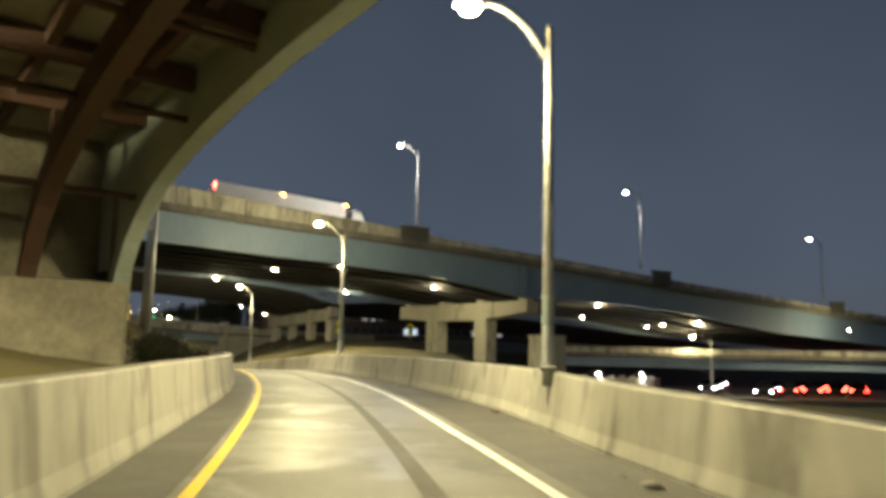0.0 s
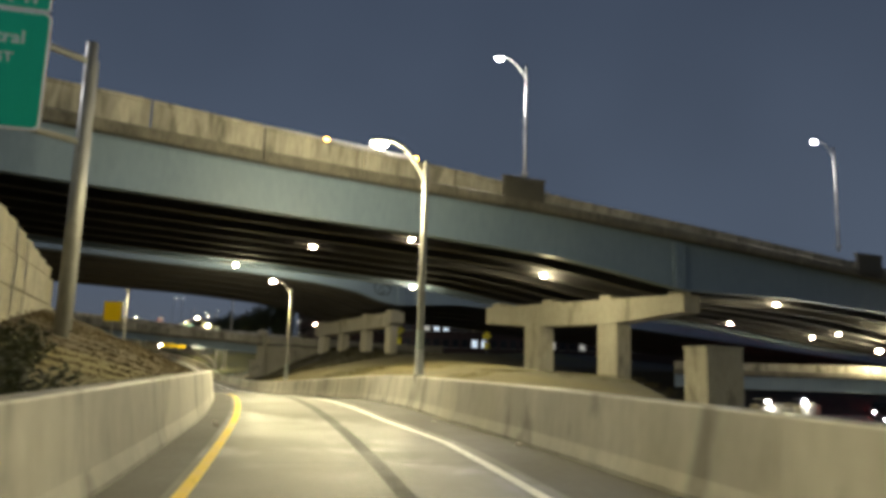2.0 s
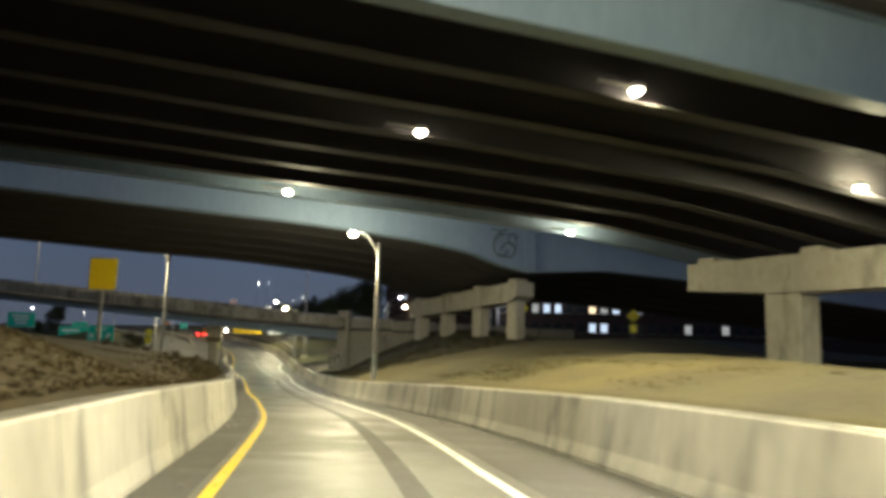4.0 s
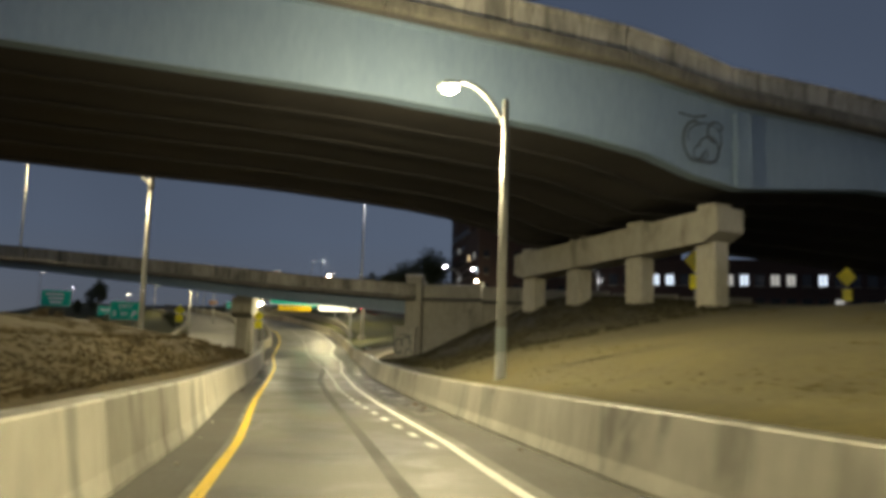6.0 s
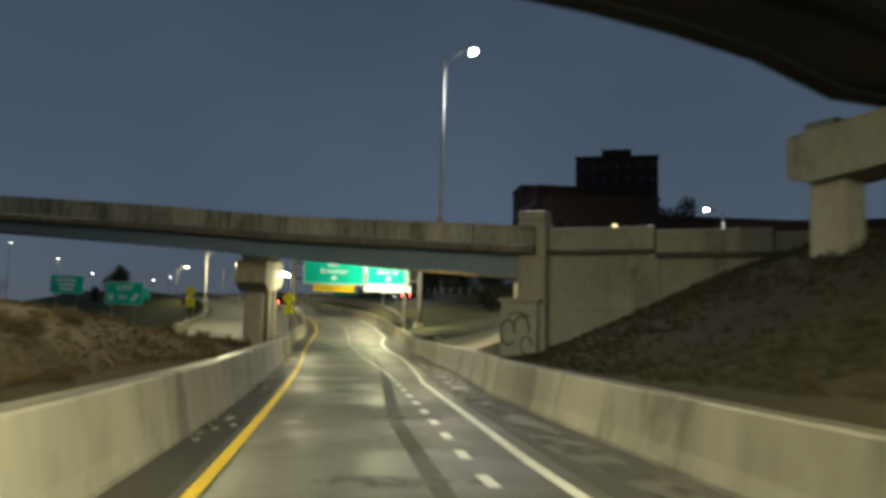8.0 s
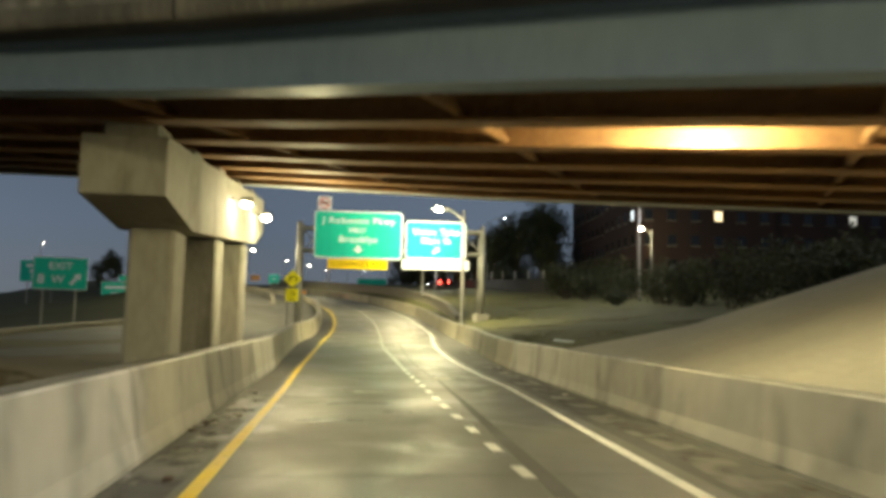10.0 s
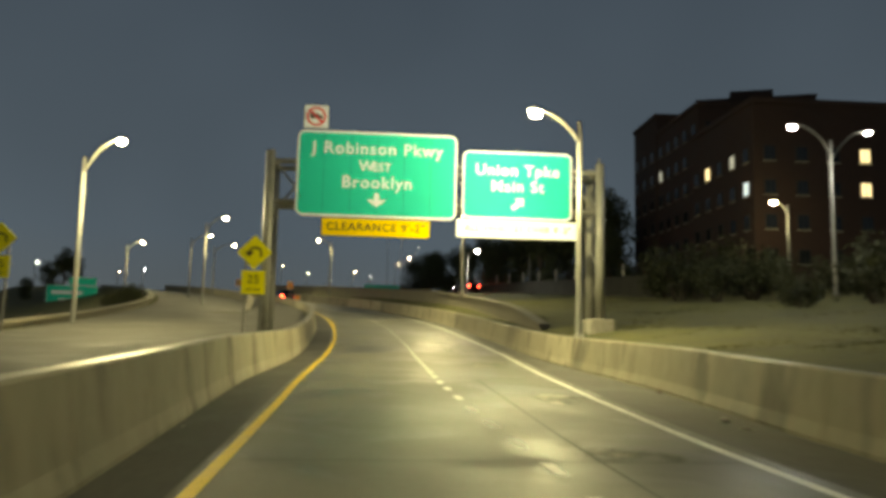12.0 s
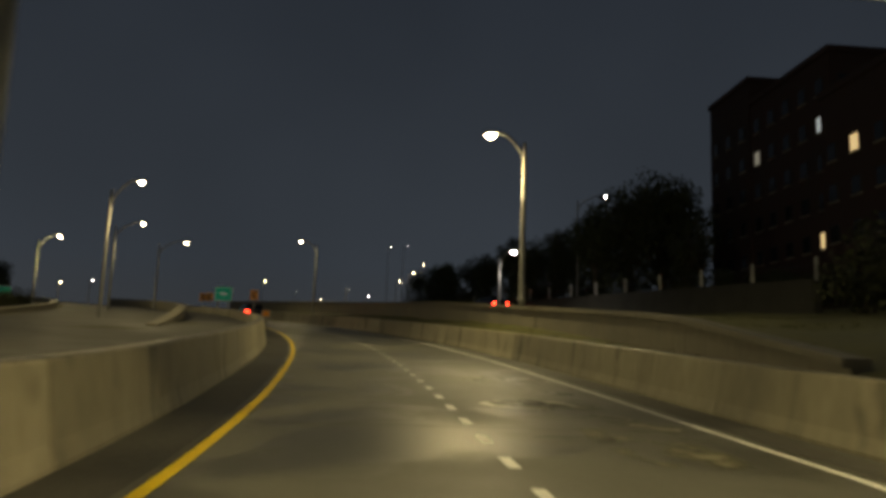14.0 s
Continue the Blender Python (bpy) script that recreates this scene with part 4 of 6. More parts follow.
for u in (0.7, 25.9, 51.6):
    dark_block(u)


def stiffener(org, ang, u, z0, z1, label):
    ca, sa = math.cos(radians(ang)), math.sin(radians(ang))
    root = thing("bearing_stiffener", pose(org[0] + u * ca + 0.06 * sa, org[1] + u * sa - 0.06 * ca, z0, 0, 0, ang), label, "stiffener", "girder stiffeners")
    part("plate", box((-0.28, -0.2, 0.0), (0.28, 0.03, z1 - z0)), BLUE_STEEL, root)
    part("rib", box((-0.33, -0.24, 0.0), (-0.27, 0.03, z1 - z0)), BLUE_STEEL, root)
    part("rib", box((0.27, -0.24, 0.0), (0.33, 0.03, z1 - z0)), BLUE_STEEL, root)


stiffener(A_ORG, A_ANG, 10.9, 3.03, 5.45, "blue-grey steel bearing stiffener on the girder over the bent")
stiffener(B_ORG, B_ANG, 1.2, 4.05, 6.9, "blue-grey steel bearing stiffener beside the graffiti")


def scribble(m, label, loops, material):
    """Spray-painted loops: thin flat ribbons a few millimetres proud of the surface."""
    root = thing("graffiti", m, label, "graffiti")
    for pts, w in loops:
        bm = bmesh.new()
        rows = []
        for i, (x, z) in enumerate(pts):
            a, b = pts[max(i - 1, 0)], pts[min(i + 1, len(pts) - 1)]
            t = Vector((b[0] - a[0], 0, b[1] - a[1])).normalized()
            n = Vector((-t.z, 0, t.x)) * w
            rows.append((bm.verts.new(Vector((x, 0, z)) + n), bm.verts.new(Vector((x, 0, z)) - n)))
        for p, q in zip(rows[:-1], rows[1:]):
            bm.faces.new((p[0], p[1], q[1], q[0]))
        part("stroke", bm, material, root)


def arc(cx, cz, rx, rz, a0, a1, n=12):
    return [(cx + rx * math.cos(radians(a0 + (a1 - a0) * k / n)), cz + rz * math.sin(radians(a0 + (a1 - a0) * k / n))) for k in range(n + 1)]


SPRAY = surface("faded_spray_paint", (0.04, 0.052, 0.06), (0.075, 0.095, 0.11), (0.5, 0.7), (2.0, 14.0), 0.0)
worn_away(SPRAY, 7.0, 0.3, 0.5)
b_dir = (math.cos(radians(B_ANG)), math.sin(radians(B_ANG)))
scribble(pose(B_ORG[0] + 0.29 * b_dir[1] - 0.4 * b_dir[0], B_ORG[1] - 0.29 * b_dir[0] - 0.4 * b_dir[1], 4.72, 0, 0, B_ANG), "dark spray-painted loops on the blue girder web",
         [(arc(-0.6, 0.9, 0.5, 0.75, 60, 330), 0.06), (arc(0.0, 0.6, 0.45, 0.5, -120, 170), 0.05), (arc(0.3, 1.3, 0.35, 0.4, 20, 280), 0.05), ([(-1.3, 1.9), (-0.6, 1.8), (-0.1, 1.9)], 0.05), (arc(-0.15, 1.05, 0.75, 0.55, 200, 20), 0.035), (arc(-0.35, 0.45, 0.3, 0.3, 90, 400), 0.035), ([(0.35, 0.3), (0.55, 0.9), (0.5, 1.5)], 0.04), ([(-0.9, 0.2), (-0.3, 0.1), (0.3, 0.2)], 0.03)], SPRAY)

# abutment of the low overpass: stepped block at the corner, breast wall and long wing wall
ab = thing("abutment", pose(-36.87, 114.89, -4.1, 0, 0, 0), "stained concrete abutment with a stepped corner, panelled wing wall and graffiti", "abutment", kind="structure")
part("corner_pier", box((-0.15, -0.35, -0.5), (1.0, 0.9, 5.9), bevel=0.04), CONCRETE, ab)
part("corner_step", box((-0.75, -0.6, -0.5), (0.75, 1.4, 2.6), bevel=0.04), CONCRETE, ab)
part("corner_cap", box((-0.85, -0.7, 2.6), (0.85, 1.5, 2.78), bevel=0.03), CONCRETE, ab)
bm = bmesh.new()
for lo, hi in (((-0.1, 0.9, -0.5), (0.0, 0.9, 3.7)),):
    d = Vector((-0.47, 0.88, 0))
    add_loft(bm, [[Vector((0.0, 0.3, -0.5)), Vector((0.0, 0.3, 3.2)), Vector((1.0, 0.6, 3.2)), Vector((1.0, 0.6, -0.5))], [Vector((0.0, 0.3, -0.5)) + d * 2.0, Vector((0.0, 0.3, 3.6)) + d * 2.0, Vector((1.0, 0.6, 3.6)) + d * 2.0, Vector((1.0, 0.6, -0.5)) + d * 2.0]])
bmesh.ops.recalc_face_normals(bm, faces=bm.faces)
part("breast_wall", bm, CONCRETE, ab)
for k in range(5):
    x0 = 1.0 + k * 4.2
    z1 = 4.55 - 0.035 * x0
    part("wall_panel", box((x0 + 0.02, 0.0, -0.5), (x0 + 4.16, 0.5, z1), bevel=0.02), CONCRETE, ab)
    part("band", box((x0 + 0.02, -0.07, 2.35), (x0 + 4.16, 0.02, 2.52), bevel=0.01), CONCRETE, ab)
    part("pilaster", box((x0 + 3.9, -0.14, -0.5), (x0 + 4.35, 0.02, z1 + 0.1), bevel=0.03), CONCRETE, ab)
    part("coping", box((x0, -0.18, z1), (x0 + 4.2, 0.55, z1 + 0.22), bevel=0.03), SHOULDER, ab)
    part("upper_parapet", box((x0 + 0.03, 0.0, z1 + 0.22), (x0 + 4.15, 0.3, z1 + 1.1), bevel=0.03), CONCRETE, ab)
scribble(pose(-37.1, 114.27, -3.6, 0, 0, 0), "black spray-painted loops on the abutment corner",
         [(arc(-0.2, 0.9, 0.3, 0.5, 40, 320), 0.05), (arc(0.35, 1.1, 0.3, 0.45, -30, 210), 0.05), (arc(0.55, 0.4, 0.22, 0.35, 0, 300), 0.04), ([(-0.2, 1.6), (0.2, 1.7), (0.7, 1.55)], 0.04)], SPRAY)
part("end_block", box((-0.15, -0.4, 5.9), (1.0, 0.4, 6.3), bevel=0.05), CONCRETE, ab)


# ---------------------------------------------------------------- arched parkway bridge over the start of the ramp
def arch_bridge():
    org, ang = Vector((-15.0, 36.0, 0)), -50.0
    ca, sa = math.cos(radians(ang)), math.sin(radians(ang))

    def P(u, v, z):
        return Vector((org.x + u * ca + v * sa, org.y + u * sa - v * ca, z))

    prof = [(5.0, -1.0), (5.5, 0.0), (6.4, 1.1), (7.6, 1.95), (9.2, 2.65), (11.2, 3.15), (14, 3.6), (17, 3.9), (21, 4.05), (25, 3.9), (28, 3.6), (31, 3.0), (33.5, 2.2), (35.2, 1.1), (36, 0.0), (36.5, -1.0)]
    root = thing("arch_overpass", Matrix.Identity(4), "arched steel overpass with pale fascia ring, brown ribs and stone abutment", "overpass", kind="structure")
    us = np.linspace(5.0, 36.5, 40)
    for k, v in enumerate((0.0, 2.6, 5.2, 7.8, 10.4, 13.0)):
        bm = bmesh.new()
        secs = []
        for u in us:
            z = table(u, prof)
            t = min(6.0, z + (1.1 if k == 0 else 0.95))
            secs.append([P(u, v - 0.24, z), P(u, v - 0.24, t), P(u, v + 0.24, t), P(u, v + 0.24, z)])
        add_loft(bm, secs)
        bmesh.ops.recalc_face_normals(bm, faces=bm.faces)
        part("arch_rib", bm, FASCIA if k == 0 else DARK_RUST, root, "pale painted fascia arch" if k == 0 else "dark red-brown steel arch rib")
    for j in range(7):
        u = 7.5 + j * 4.2
        z = table(u, prof) + 0.6
        part("strut", tube([P(u, 0, z), P(u, 13, z)], 0.1, 8), DARK_RUST, root, "dark brown steel strut")
        beam = add_loft(bmesh.new(), [[P(u - 0.16, v, 4.62), P(u - 0.16, v, 5.18), P(u + 0.16, v, 5.18), P(u + 0.16, v, 4.62)] for v in (-0.3, 13.2)])
        bmesh.ops.recalc_face_normals(beam, faces=beam.faces)
        part("floor_beam", beam, DARK_RUST, root, "dark brown steel floor beam")
        for v in (2.6, 5.2, 7.8, 10.4, 13.0):
            if z + 0.4 < 4.4:
                part("spandrel_post", tube([P(u, v, z + 0.2), P(u, v, 4.65)], 0.11, 6), DARK_RUST, root, "dark brown spandrel post")
    for j in range(6):
        v = 1.3 + j * 2.2
        beam = add_loft(bmesh.new(), [[P(u, v - 0.13, 4.86), P(u, v - 0.13, 5.297), P(u, v + 0.13, 5.297), P(u, v + 0.13, 4.86)] for u in (3.3, 20.0, 40.0)])
        bmesh.ops.recalc_face_normals(beam, faces=beam.faces)
        part("stringer", beam, DARK_RUST, root, "dark brown steel stringer")
    bm = add_loft(bmesh.new(), [[P(u, -0.02, max(table(u, prof), 0.1) + 0.5), P(u, -0.02, 5.296), P(u, 0.12, 5.296), P(u, 0.12, max(table(u, prof), 0.1) + 0.5)] for u in np.linspace(2.6, 39.0, 36)])
    bmesh.ops.recalc_face_normals(bm, faces=bm.faces)
    part("spandrel_plate", bm, FASCIA, root, "pale painted spandrel plate")
    bm = bmesh.new()
    add_loft(bm, [[P(u, -0.6, 5.3), P(u, -0.6, 5.8), P(u, 13.6, 5.8), P(u, 13.6, 5.3)] for u in np.linspace(-6, 46, 12)])
    bmesh.ops.recalc_face_normals(bm, faces=bm.faces)
    part("deck_slab", bm, CONCRETE, root)
    u = -6.0
    while u < 46:
        part("parapet_panel", box((0, 0, 0), (3.9, 0.3, 1.0), Matrix.Translation(P(u, 0.2, 5.8)) @ Matrix.Rotation(radians(ang), 4, "Z"), bevel=0.03), CONCRETE, root)
        u += 4.0
    # skewback wall below the springing, set back under the deck
    bm = bmesh.new()
    add_loft(bm, [[P(5.6, v, -6), P(5.6, v, 0.05), P(3.0, v, 0.3), P(2.4, v, 5.297), P(-2.0, v, 5.297), P(-2.0, v, -6)] for v in (-0.2, 14)])
    bmesh.ops.recalc_face_normals(bm, faces=bm.faces)
    part("abutment_block", bm, STONE, root, "stone abutment")
    # wing wall in stone courses, falling away from the arch
    a, b = P(5.2, -0.4, 0), Vector((-22.6, 54.6, 0))
    n = 18
    for c in range(11):
        z0 = -4.6 + c * 0.95
        for k in range(n):
            t0, t1 = k / n, (k + 1) / n
            top = 2.75 - 1.75 * t0
            if z0 > top:
                continue
            z1 = min(z0 + 0.93, top + 0.3)
            shift = 0.5 / n if c % 2 else 0.0
            p, q = a.lerp(b, max(0, t0 - shift)), a.lerp(b, max(0.02, t1 - shift))
            d = (q - p).normalized()
            m = Matrix.Translation(Vector((p.x, p.y, 0))) @ Matrix.Rotation(math.atan2(d.y, d.x), 4, "Z")
            part("stone", box((0.01, -0.03 * ((c * 7 + k * 3) % 3) / 2, z0), ((q - p).length - 0.01, 0.7, z1), m, bevel=0.025), STONE, root)


PAVED = surface("pale_slope_paving", (0.22, 0.205, 0.165), (0.36, 0.34, 0.28), (0.7, 0.95), (0.5, 9.0), 0.25)
FASCIA = surface("pale_green_painted_steel", (0.27, 0.32, 0.30), (0.42, 0.48, 0.45), (0.5, 0.8), (0.4, 6.0), 0.1)
arch_bridge()

# ---------------------------------------------------------------- gantry and its signs
SIGN_TURN = 27.2
G_DIR = Vector((math.cos(radians(SIGN_TURN)), math.sin(radians(SIGN_TURN)), 0))
gantry = thing("sign_gantry", pose(-64.5, 154.55, -3.6, 0, 0, SIGN_TURN), "galvanised steel sign gantry with lattice end frames over the roadway", "gantry")
for x, z0, top in ((-6.7, -0.2, 7.6), (6.37, 1.2, 7.55)):
    for y in (0.25, 1.75):
        part("post", tube([(x, y, z0), (x, y, top)], [0.2, 0.17], 14), GALV, gantry, smooth=True)
        part("footing", box((x - 0.45, y - 0.45, z0 - 0.9), (x + 0.45, y + 0.45, z0 + 0.12), bevel=0.04), CONCRETE, gantry)
    for k in range(5):
        za, zb = z0 + 0.8 + k * 1.15, z0 + 1.95 + k * 1.15
        part("lattice_bar", tube([(x, 0.25, za if k % 2 else zb), (x, 1.75, zb if k % 2 else za)], 0.05, 6), GALV, gantry)
    part("lattice_bar", tube([(x, 0.25, top - 0.3), (x, 1.75, top - 0.3)], 0.07, 8), GALV, gantry)
for y in (0.35, 1.65):
    for z in (5.6, 7.2):
        part("chord", tube([(-6.7, y, z), (6.35, y, z)], 0.11, 10), GALV, gantry)
for k in range(9):
    x0, x1 = -6.6 + k * 1.43, -6.6 + (k + 1) * 1.43
    part("truss_diagonal", tube([(x0, 0.35, 5.6 if k % 2 else 7.2), (x1, 0.35, 7.2 if k % 2 else 5.6)], 0.05, 6), GALV, gantry)
    part("truss_diagonal", tube([(x0, 1.65, 7.2 if k % 2 else 5.6), (x1, 1.65, 5.6 if k % 2 else 7.2)], 0.05, 6), GALV, gantry)
for x in (-4.8, -2.4, 0.1, 2.0, 4.6):
    part("hanger", box((x - 0.05, 0.05, 5.3), (x + 0.05, 0.2, 7.6)), GALV, gantry)


def on_gantry(x0, x1, z0, z1):
    """Pose, width and height for a board between places along the sign line from the big sign's left edge."""
    c = Vector((-69.45, 151.84, 0)) + G_DIR * ((x0 + x1) / 2)
    return pose(c.x, c.y, (z0 + z1) / 2, 0, 0, SIGN_TURN), x1 - x0, z1 - z0


m, w, h = on_gantry(0.0, 6.2, 1.4, 4.76)
big = sign_board("guide_sign", m, w, h, SIGN_GREEN, SIGN_WHITE, "large green guide sign with white lettering on the gantry", rim=0.085, r=0.3)
for k in range(1, 6):
    part("panel_seam", box((-w / 2 + w * k / 6 - 0.012, -0.0085, -h / 2 + 0.1), (-w / 2 + w * k / 6 + 0.012, -0.007, h / 2 - 0.1)), SIGN_SEAM, big, "dark seam between sign panels")
letters(big, "J Robinson Pkwy", 0.66, 0.0, 1.0, SIGN_WHITE, spacing=1.13, bold=0.016)
letters(big, "W", 0.58, -0.42, 0.32, SIGN_WHITE, bold=0.016)
letters(big, "EST", 0.46, 0.16, 0.29, SIGN_WHITE, bold=0.016)
letters(big, "Brooklyn", 0.66, 0.0, -0.33, SIGN_WHITE, spacing=1.13, bold=0.016)
polygon(big, "arrow", [(0.1, -0.72), (0.1, -0.98), (0.36, -0.98), (0.36, -1.0), (0.0, -1.28), (-0.36, -1.0), (-0.36, -0.98), (-0.1, -0.98), (-0.1, -0.72)], SIGN_WHITE)
m, w, h = on_gantry(6.42, 10.77, 1.52, 4.21)
small = sign_board("guide_sign", m, w, h, SIGN_GREEN, SIGN_WHITE, "smaller green guide sign with white lettering on the gantry", rim=0.075, r=0.28)
letters(small, "Union Tpke", 0.62, 0.0, 0.58, SIGN_WHITE, spacing=1.13, bold=0.016)
letters(small, "Main St", 0.62, 0.0, -0.06, SIGN_WHITE, spacing=1.13, bold=0.016)
polygon(small, "arrow", [(0.25, -0.5), (0.25, -0.86), (0.15, -0.76), (-0.13, -1.0), (-0.26, -0.87), (0.0, -0.62), (-0.11, -0.52)], SIGN_WHITE)
m, w, h = on_gantry(1.01, 5.2, 0.65, 1.36)
clr = sign_board("clearance_sign", m, w, h, SIGN_YELLOW, SIGN_BLACK, "yellow clearance plate with black lettering below the guide sign", rim=0.03, r=0.08)
letters(clr, "CLEARANCE 9'-2\"", 0.44, 0.0, 0.0, SIGN_BLACK, spacing=1.12, bold=0.01)
m, w, h = on_gantry(6.21, 11.0, 0.765, 1.48)
wht = sign_board("regulatory_sign", m, w, h, SIGN_WHITE, SIGN_BACK, "white restriction plate with thin dark lettering below the guide sign", rim=0.025, r=0.08)
letters(wht, "ALL VEHICLES OVER 9'-2\"", 0.36, 0.03, 0.0, SIGN_BLACK, spacing=1.05, bold=0.004)
m, w, h = on_gantry(0.2, 1.14, 4.84, 5.76)
notr = sign_board("prohibition_sign", m, w, h, SIGN_WHITE, SIGN_BACK, "white square sign with a red barred circle and black truck", rim=0.02, r=0.06)
bm = bmesh.new()
ring = [[bm.verts.new((r * math.cos(2 * math.pi * k / 28), -0.022, r * math.sin(2 * math.pi * k / 28))) for k in range(28)] for r in (0.3, 0.38)]
for k in range(28):
    bm.faces.new((ring[0][k], ring[0][(k + 1) % 28], ring[1][(k + 1) % 28], ring[1][k]))
part("red_ring", bm, SIGN_RED, notr)
polygon(notr, "truck_symbol", [(-0.24, -0.08), (-0.24, 0.13), (0.06, 0.13), (0.06, 0.07), (0.18, 0.07), (0.25, 0.0), (0.25, -0.08)], SIGN_BLACK, -0.020)
polygon(notr, "red_bar", [(-0.26, 0.2), (-0.2, 0.26), (0.26, -0.2), (0.2, -0.26)], SIGN_RED, -0.024)


def curve_warning(place, turn, label, arrow=True, ground=-3.6):
    """A diamond warning sign with a speed plate on two posts."""
    root = thing("warning_sign", pose(place[0], place[1], ground, 0, 0, turn), label, "warning sign", "curve warning signs")
    z = place[2] - ground
    for x in (-0.3, 0.3):
        part("post", box((x - 0.035, 0.03, -0.2), (x + 0.035, 0.1, z + 0.2)), GALV, root)
    spin = Matrix.Translation((0, 0, z)) @ Matrix.Rotation(radians(45), 4, "Y")
    dia = part("diamond", round_panel(bmesh.new(), 0.9, 0.9, 0.06, 0.0, 0.02), SIGN_LIME, root, "yellow diamond plate")
    dia.matrix_basis = spin
    plate = part("speed_plate", round_panel(bmesh.new(), 0.86, 0.86, 0.05, 0.0, 0.02), SIGN_LIME, root, "yellow square speed plate")
    plate.matrix_basis = Matrix.Translation((0, 0, z - 1.1))
    if arrow:
        pts = arc(0.04, 0.0, 0.24, 0.2, -10, 180, 14)
        bm = bmesh.new()
        rows = [(bm.verts.new((x * 1.0, -0.008, zz + z)), bm.verts.new((0.04 + (x - 0.04) * 0.72, -0.008, zz * 0.66 + z))) for x, zz in pts]
        for p, q in zip(rows[:-1], rows[1:]):
            bm.faces.new((p[0], p[1], q[1], q[0]))
        bm.faces.new([bm.verts.new((0.28, -0.008, z - 0.0)), bm.verts.new((0.21, -0.008, z)), bm.verts.new((0.21, -0.008, z - 0.16)), bm.verts.new((0.28, -0.008, z - 0.16))])
        bm.faces.new([bm.verts.new((-0.34, -0.008, z + 0.02)), bm.verts.new((-0.02, -0.008, z + 0.02)), bm.verts.new((-0.19, -0.008, z - 0.16))])
        part("hairpin_arrow", bm, SIGN_BLACK, root)
    m = Matrix.Translation((0, -0.01, z - 1.0)) @ TEXT_UP
    part("lettering", text_mesh("25", 0.44, m, 1.0, 1.1, 0.0), SIGN_BLACK, root)
    part("lettering", text_mesh("MPH", 0.2, Matrix.Translation((0, -0.01, z - 1.37)) @ TEXT_UP, 1.0, 1.25, 0.0), SIGN_BLACK, root)
    return root


curve_warning((-70.09, 150.35, -0.18), 25, "yellow diamond hairpin-curve warning with a speed plate on two posts", True)
curve_warning((-80.0, 147.7, 0.3), 28, "yellow diamond curve warning beside the adjoining roadway", True, -3.9)


def post_sign(place, turn, w, h, face, border, label, ground, posts=(-0.3, 0.3), lines=(), name="road_sign", text=None):
    root = sign_board(name, pose(*place, 0, 0, turn), w, h, face, border, label, rim=0.05, r=0.12)
    for k in posts:
        part("post", box((k * w - 0.06, 0.035, ground - place[2]), (k * w + 0.06, 0.15, h / 2 - 0.1)), GALV, root)
    for x, z, bw, bh in lines:
        bar(root, x * w, z * h, bw * w, bh * h, SIGN_WHITE)
    if text:
        letters(root, *text)
    return root


ex = post_sign((-87.3, 146.4, 0.0), 42, 3.6, 2.35, SIGN_GREEN, SIGN_WHITE, "green exit direction sign with white lettering and arrow on posts", -3.8, name="exit_sign", text=("EXIT", 0.72, 0.0, 0.52, SIGN_WHITE))
letters(ex, "8", 0.95, -1.25, -0.45, SIGN_WHITE, bold=0.016)
letters(ex, "W", 0.8, -0.15, -0.45, SIGN_WHITE, bold=0.016)
polygon(ex, "arrow", [(1.35, 0.0), (1.35, -0.5), (1.2, -0.36), (0.8, -0.86), (0.6, -0.7), (1.0, -0.22), (0.85, -0.08)], SIGN_WHITE)
post_sign((-138.7, 186.8, 3.1), 38, 5.4, 3.2, SIGN_GREEN, SIGN_WHITE, "distant green guide sign with rows of white lettering", -3.8, lines=((-0.05, 0.25, 0.6, 0.14), (0.0, 0.0, 0.5, 0.14), (0.0, -0.25, 0.4, 0.14)))
sign_board("guide_sign", pose(-134.6, 200.15, 2.75, 0, 0, 35), 3.4, 1.05, SIGN_GREEN, SIGN_WHITE, "small green panel above the distant guide sign", rim=0.05, r=0.12)
post_sign((-135.5, 199.4, 0.55), 35, 6.2, 3.2, SIGN_GREEN, SIGN_WHITE, "distant green guide sign with rows of white lettering", -3.8, lines=((-0.1, 0.22, 0.6, 0.14), (0.0, -0.1, 0.5, 0.14)))
post_sign((-111.8, 207.4, 3.1), 25, 1.7, 1.4, SIGN_GREEN, SIGN_WHITE, "small green exit sign with a white arrow at the curve", -0.2, lines=((0.0, 0.0, 0.4, 0.16),))
post_sign((-113.0, 243.0, 4.4), 25, 6.0, 1.6, SIGN_GREEN, SIGN_WHITE, "distant green overhead sign above the far roadway", 0.0)


def chevron_sign(place, turn, label, ground, w=0.62, h=0.78):
    root = sign_board("chevron_sign", pose(*place, 0, 0, turn), w, h, SIGN_ORANGE, SIGN_BACK, label, rim=0.015, r=0.04, group="chevron signs")
    part("post", box((-0.04, 0.035, ground - place[2]), (0.04, 0.1, h / 2)), GALV, root)
    polygon(root, "chevron", [(0.1 * w, 0.42 * h), (0.34 * w, 0.42 * h), (-0.06 * w, 0), (0.34 * w, -0.42 * h), (0.1 * w, -0.42 * h), (-0.32 * w, 0)], SIGN_BLACK)


chevron_sign((-99.0, 195.1, 1.8), 25, "orange and black chevron marker at the bend", -0.8)
chevron_sign((-126.2, 222.6, 4.2), 25, "orange and black chevron marker at the bend", 1.2, 0.9, 1.0)
chevron_sign((-127.4, 222.9, 4.2), 25, "orange and black chevron marker at the bend", 1.2, 0.9, 1.0)
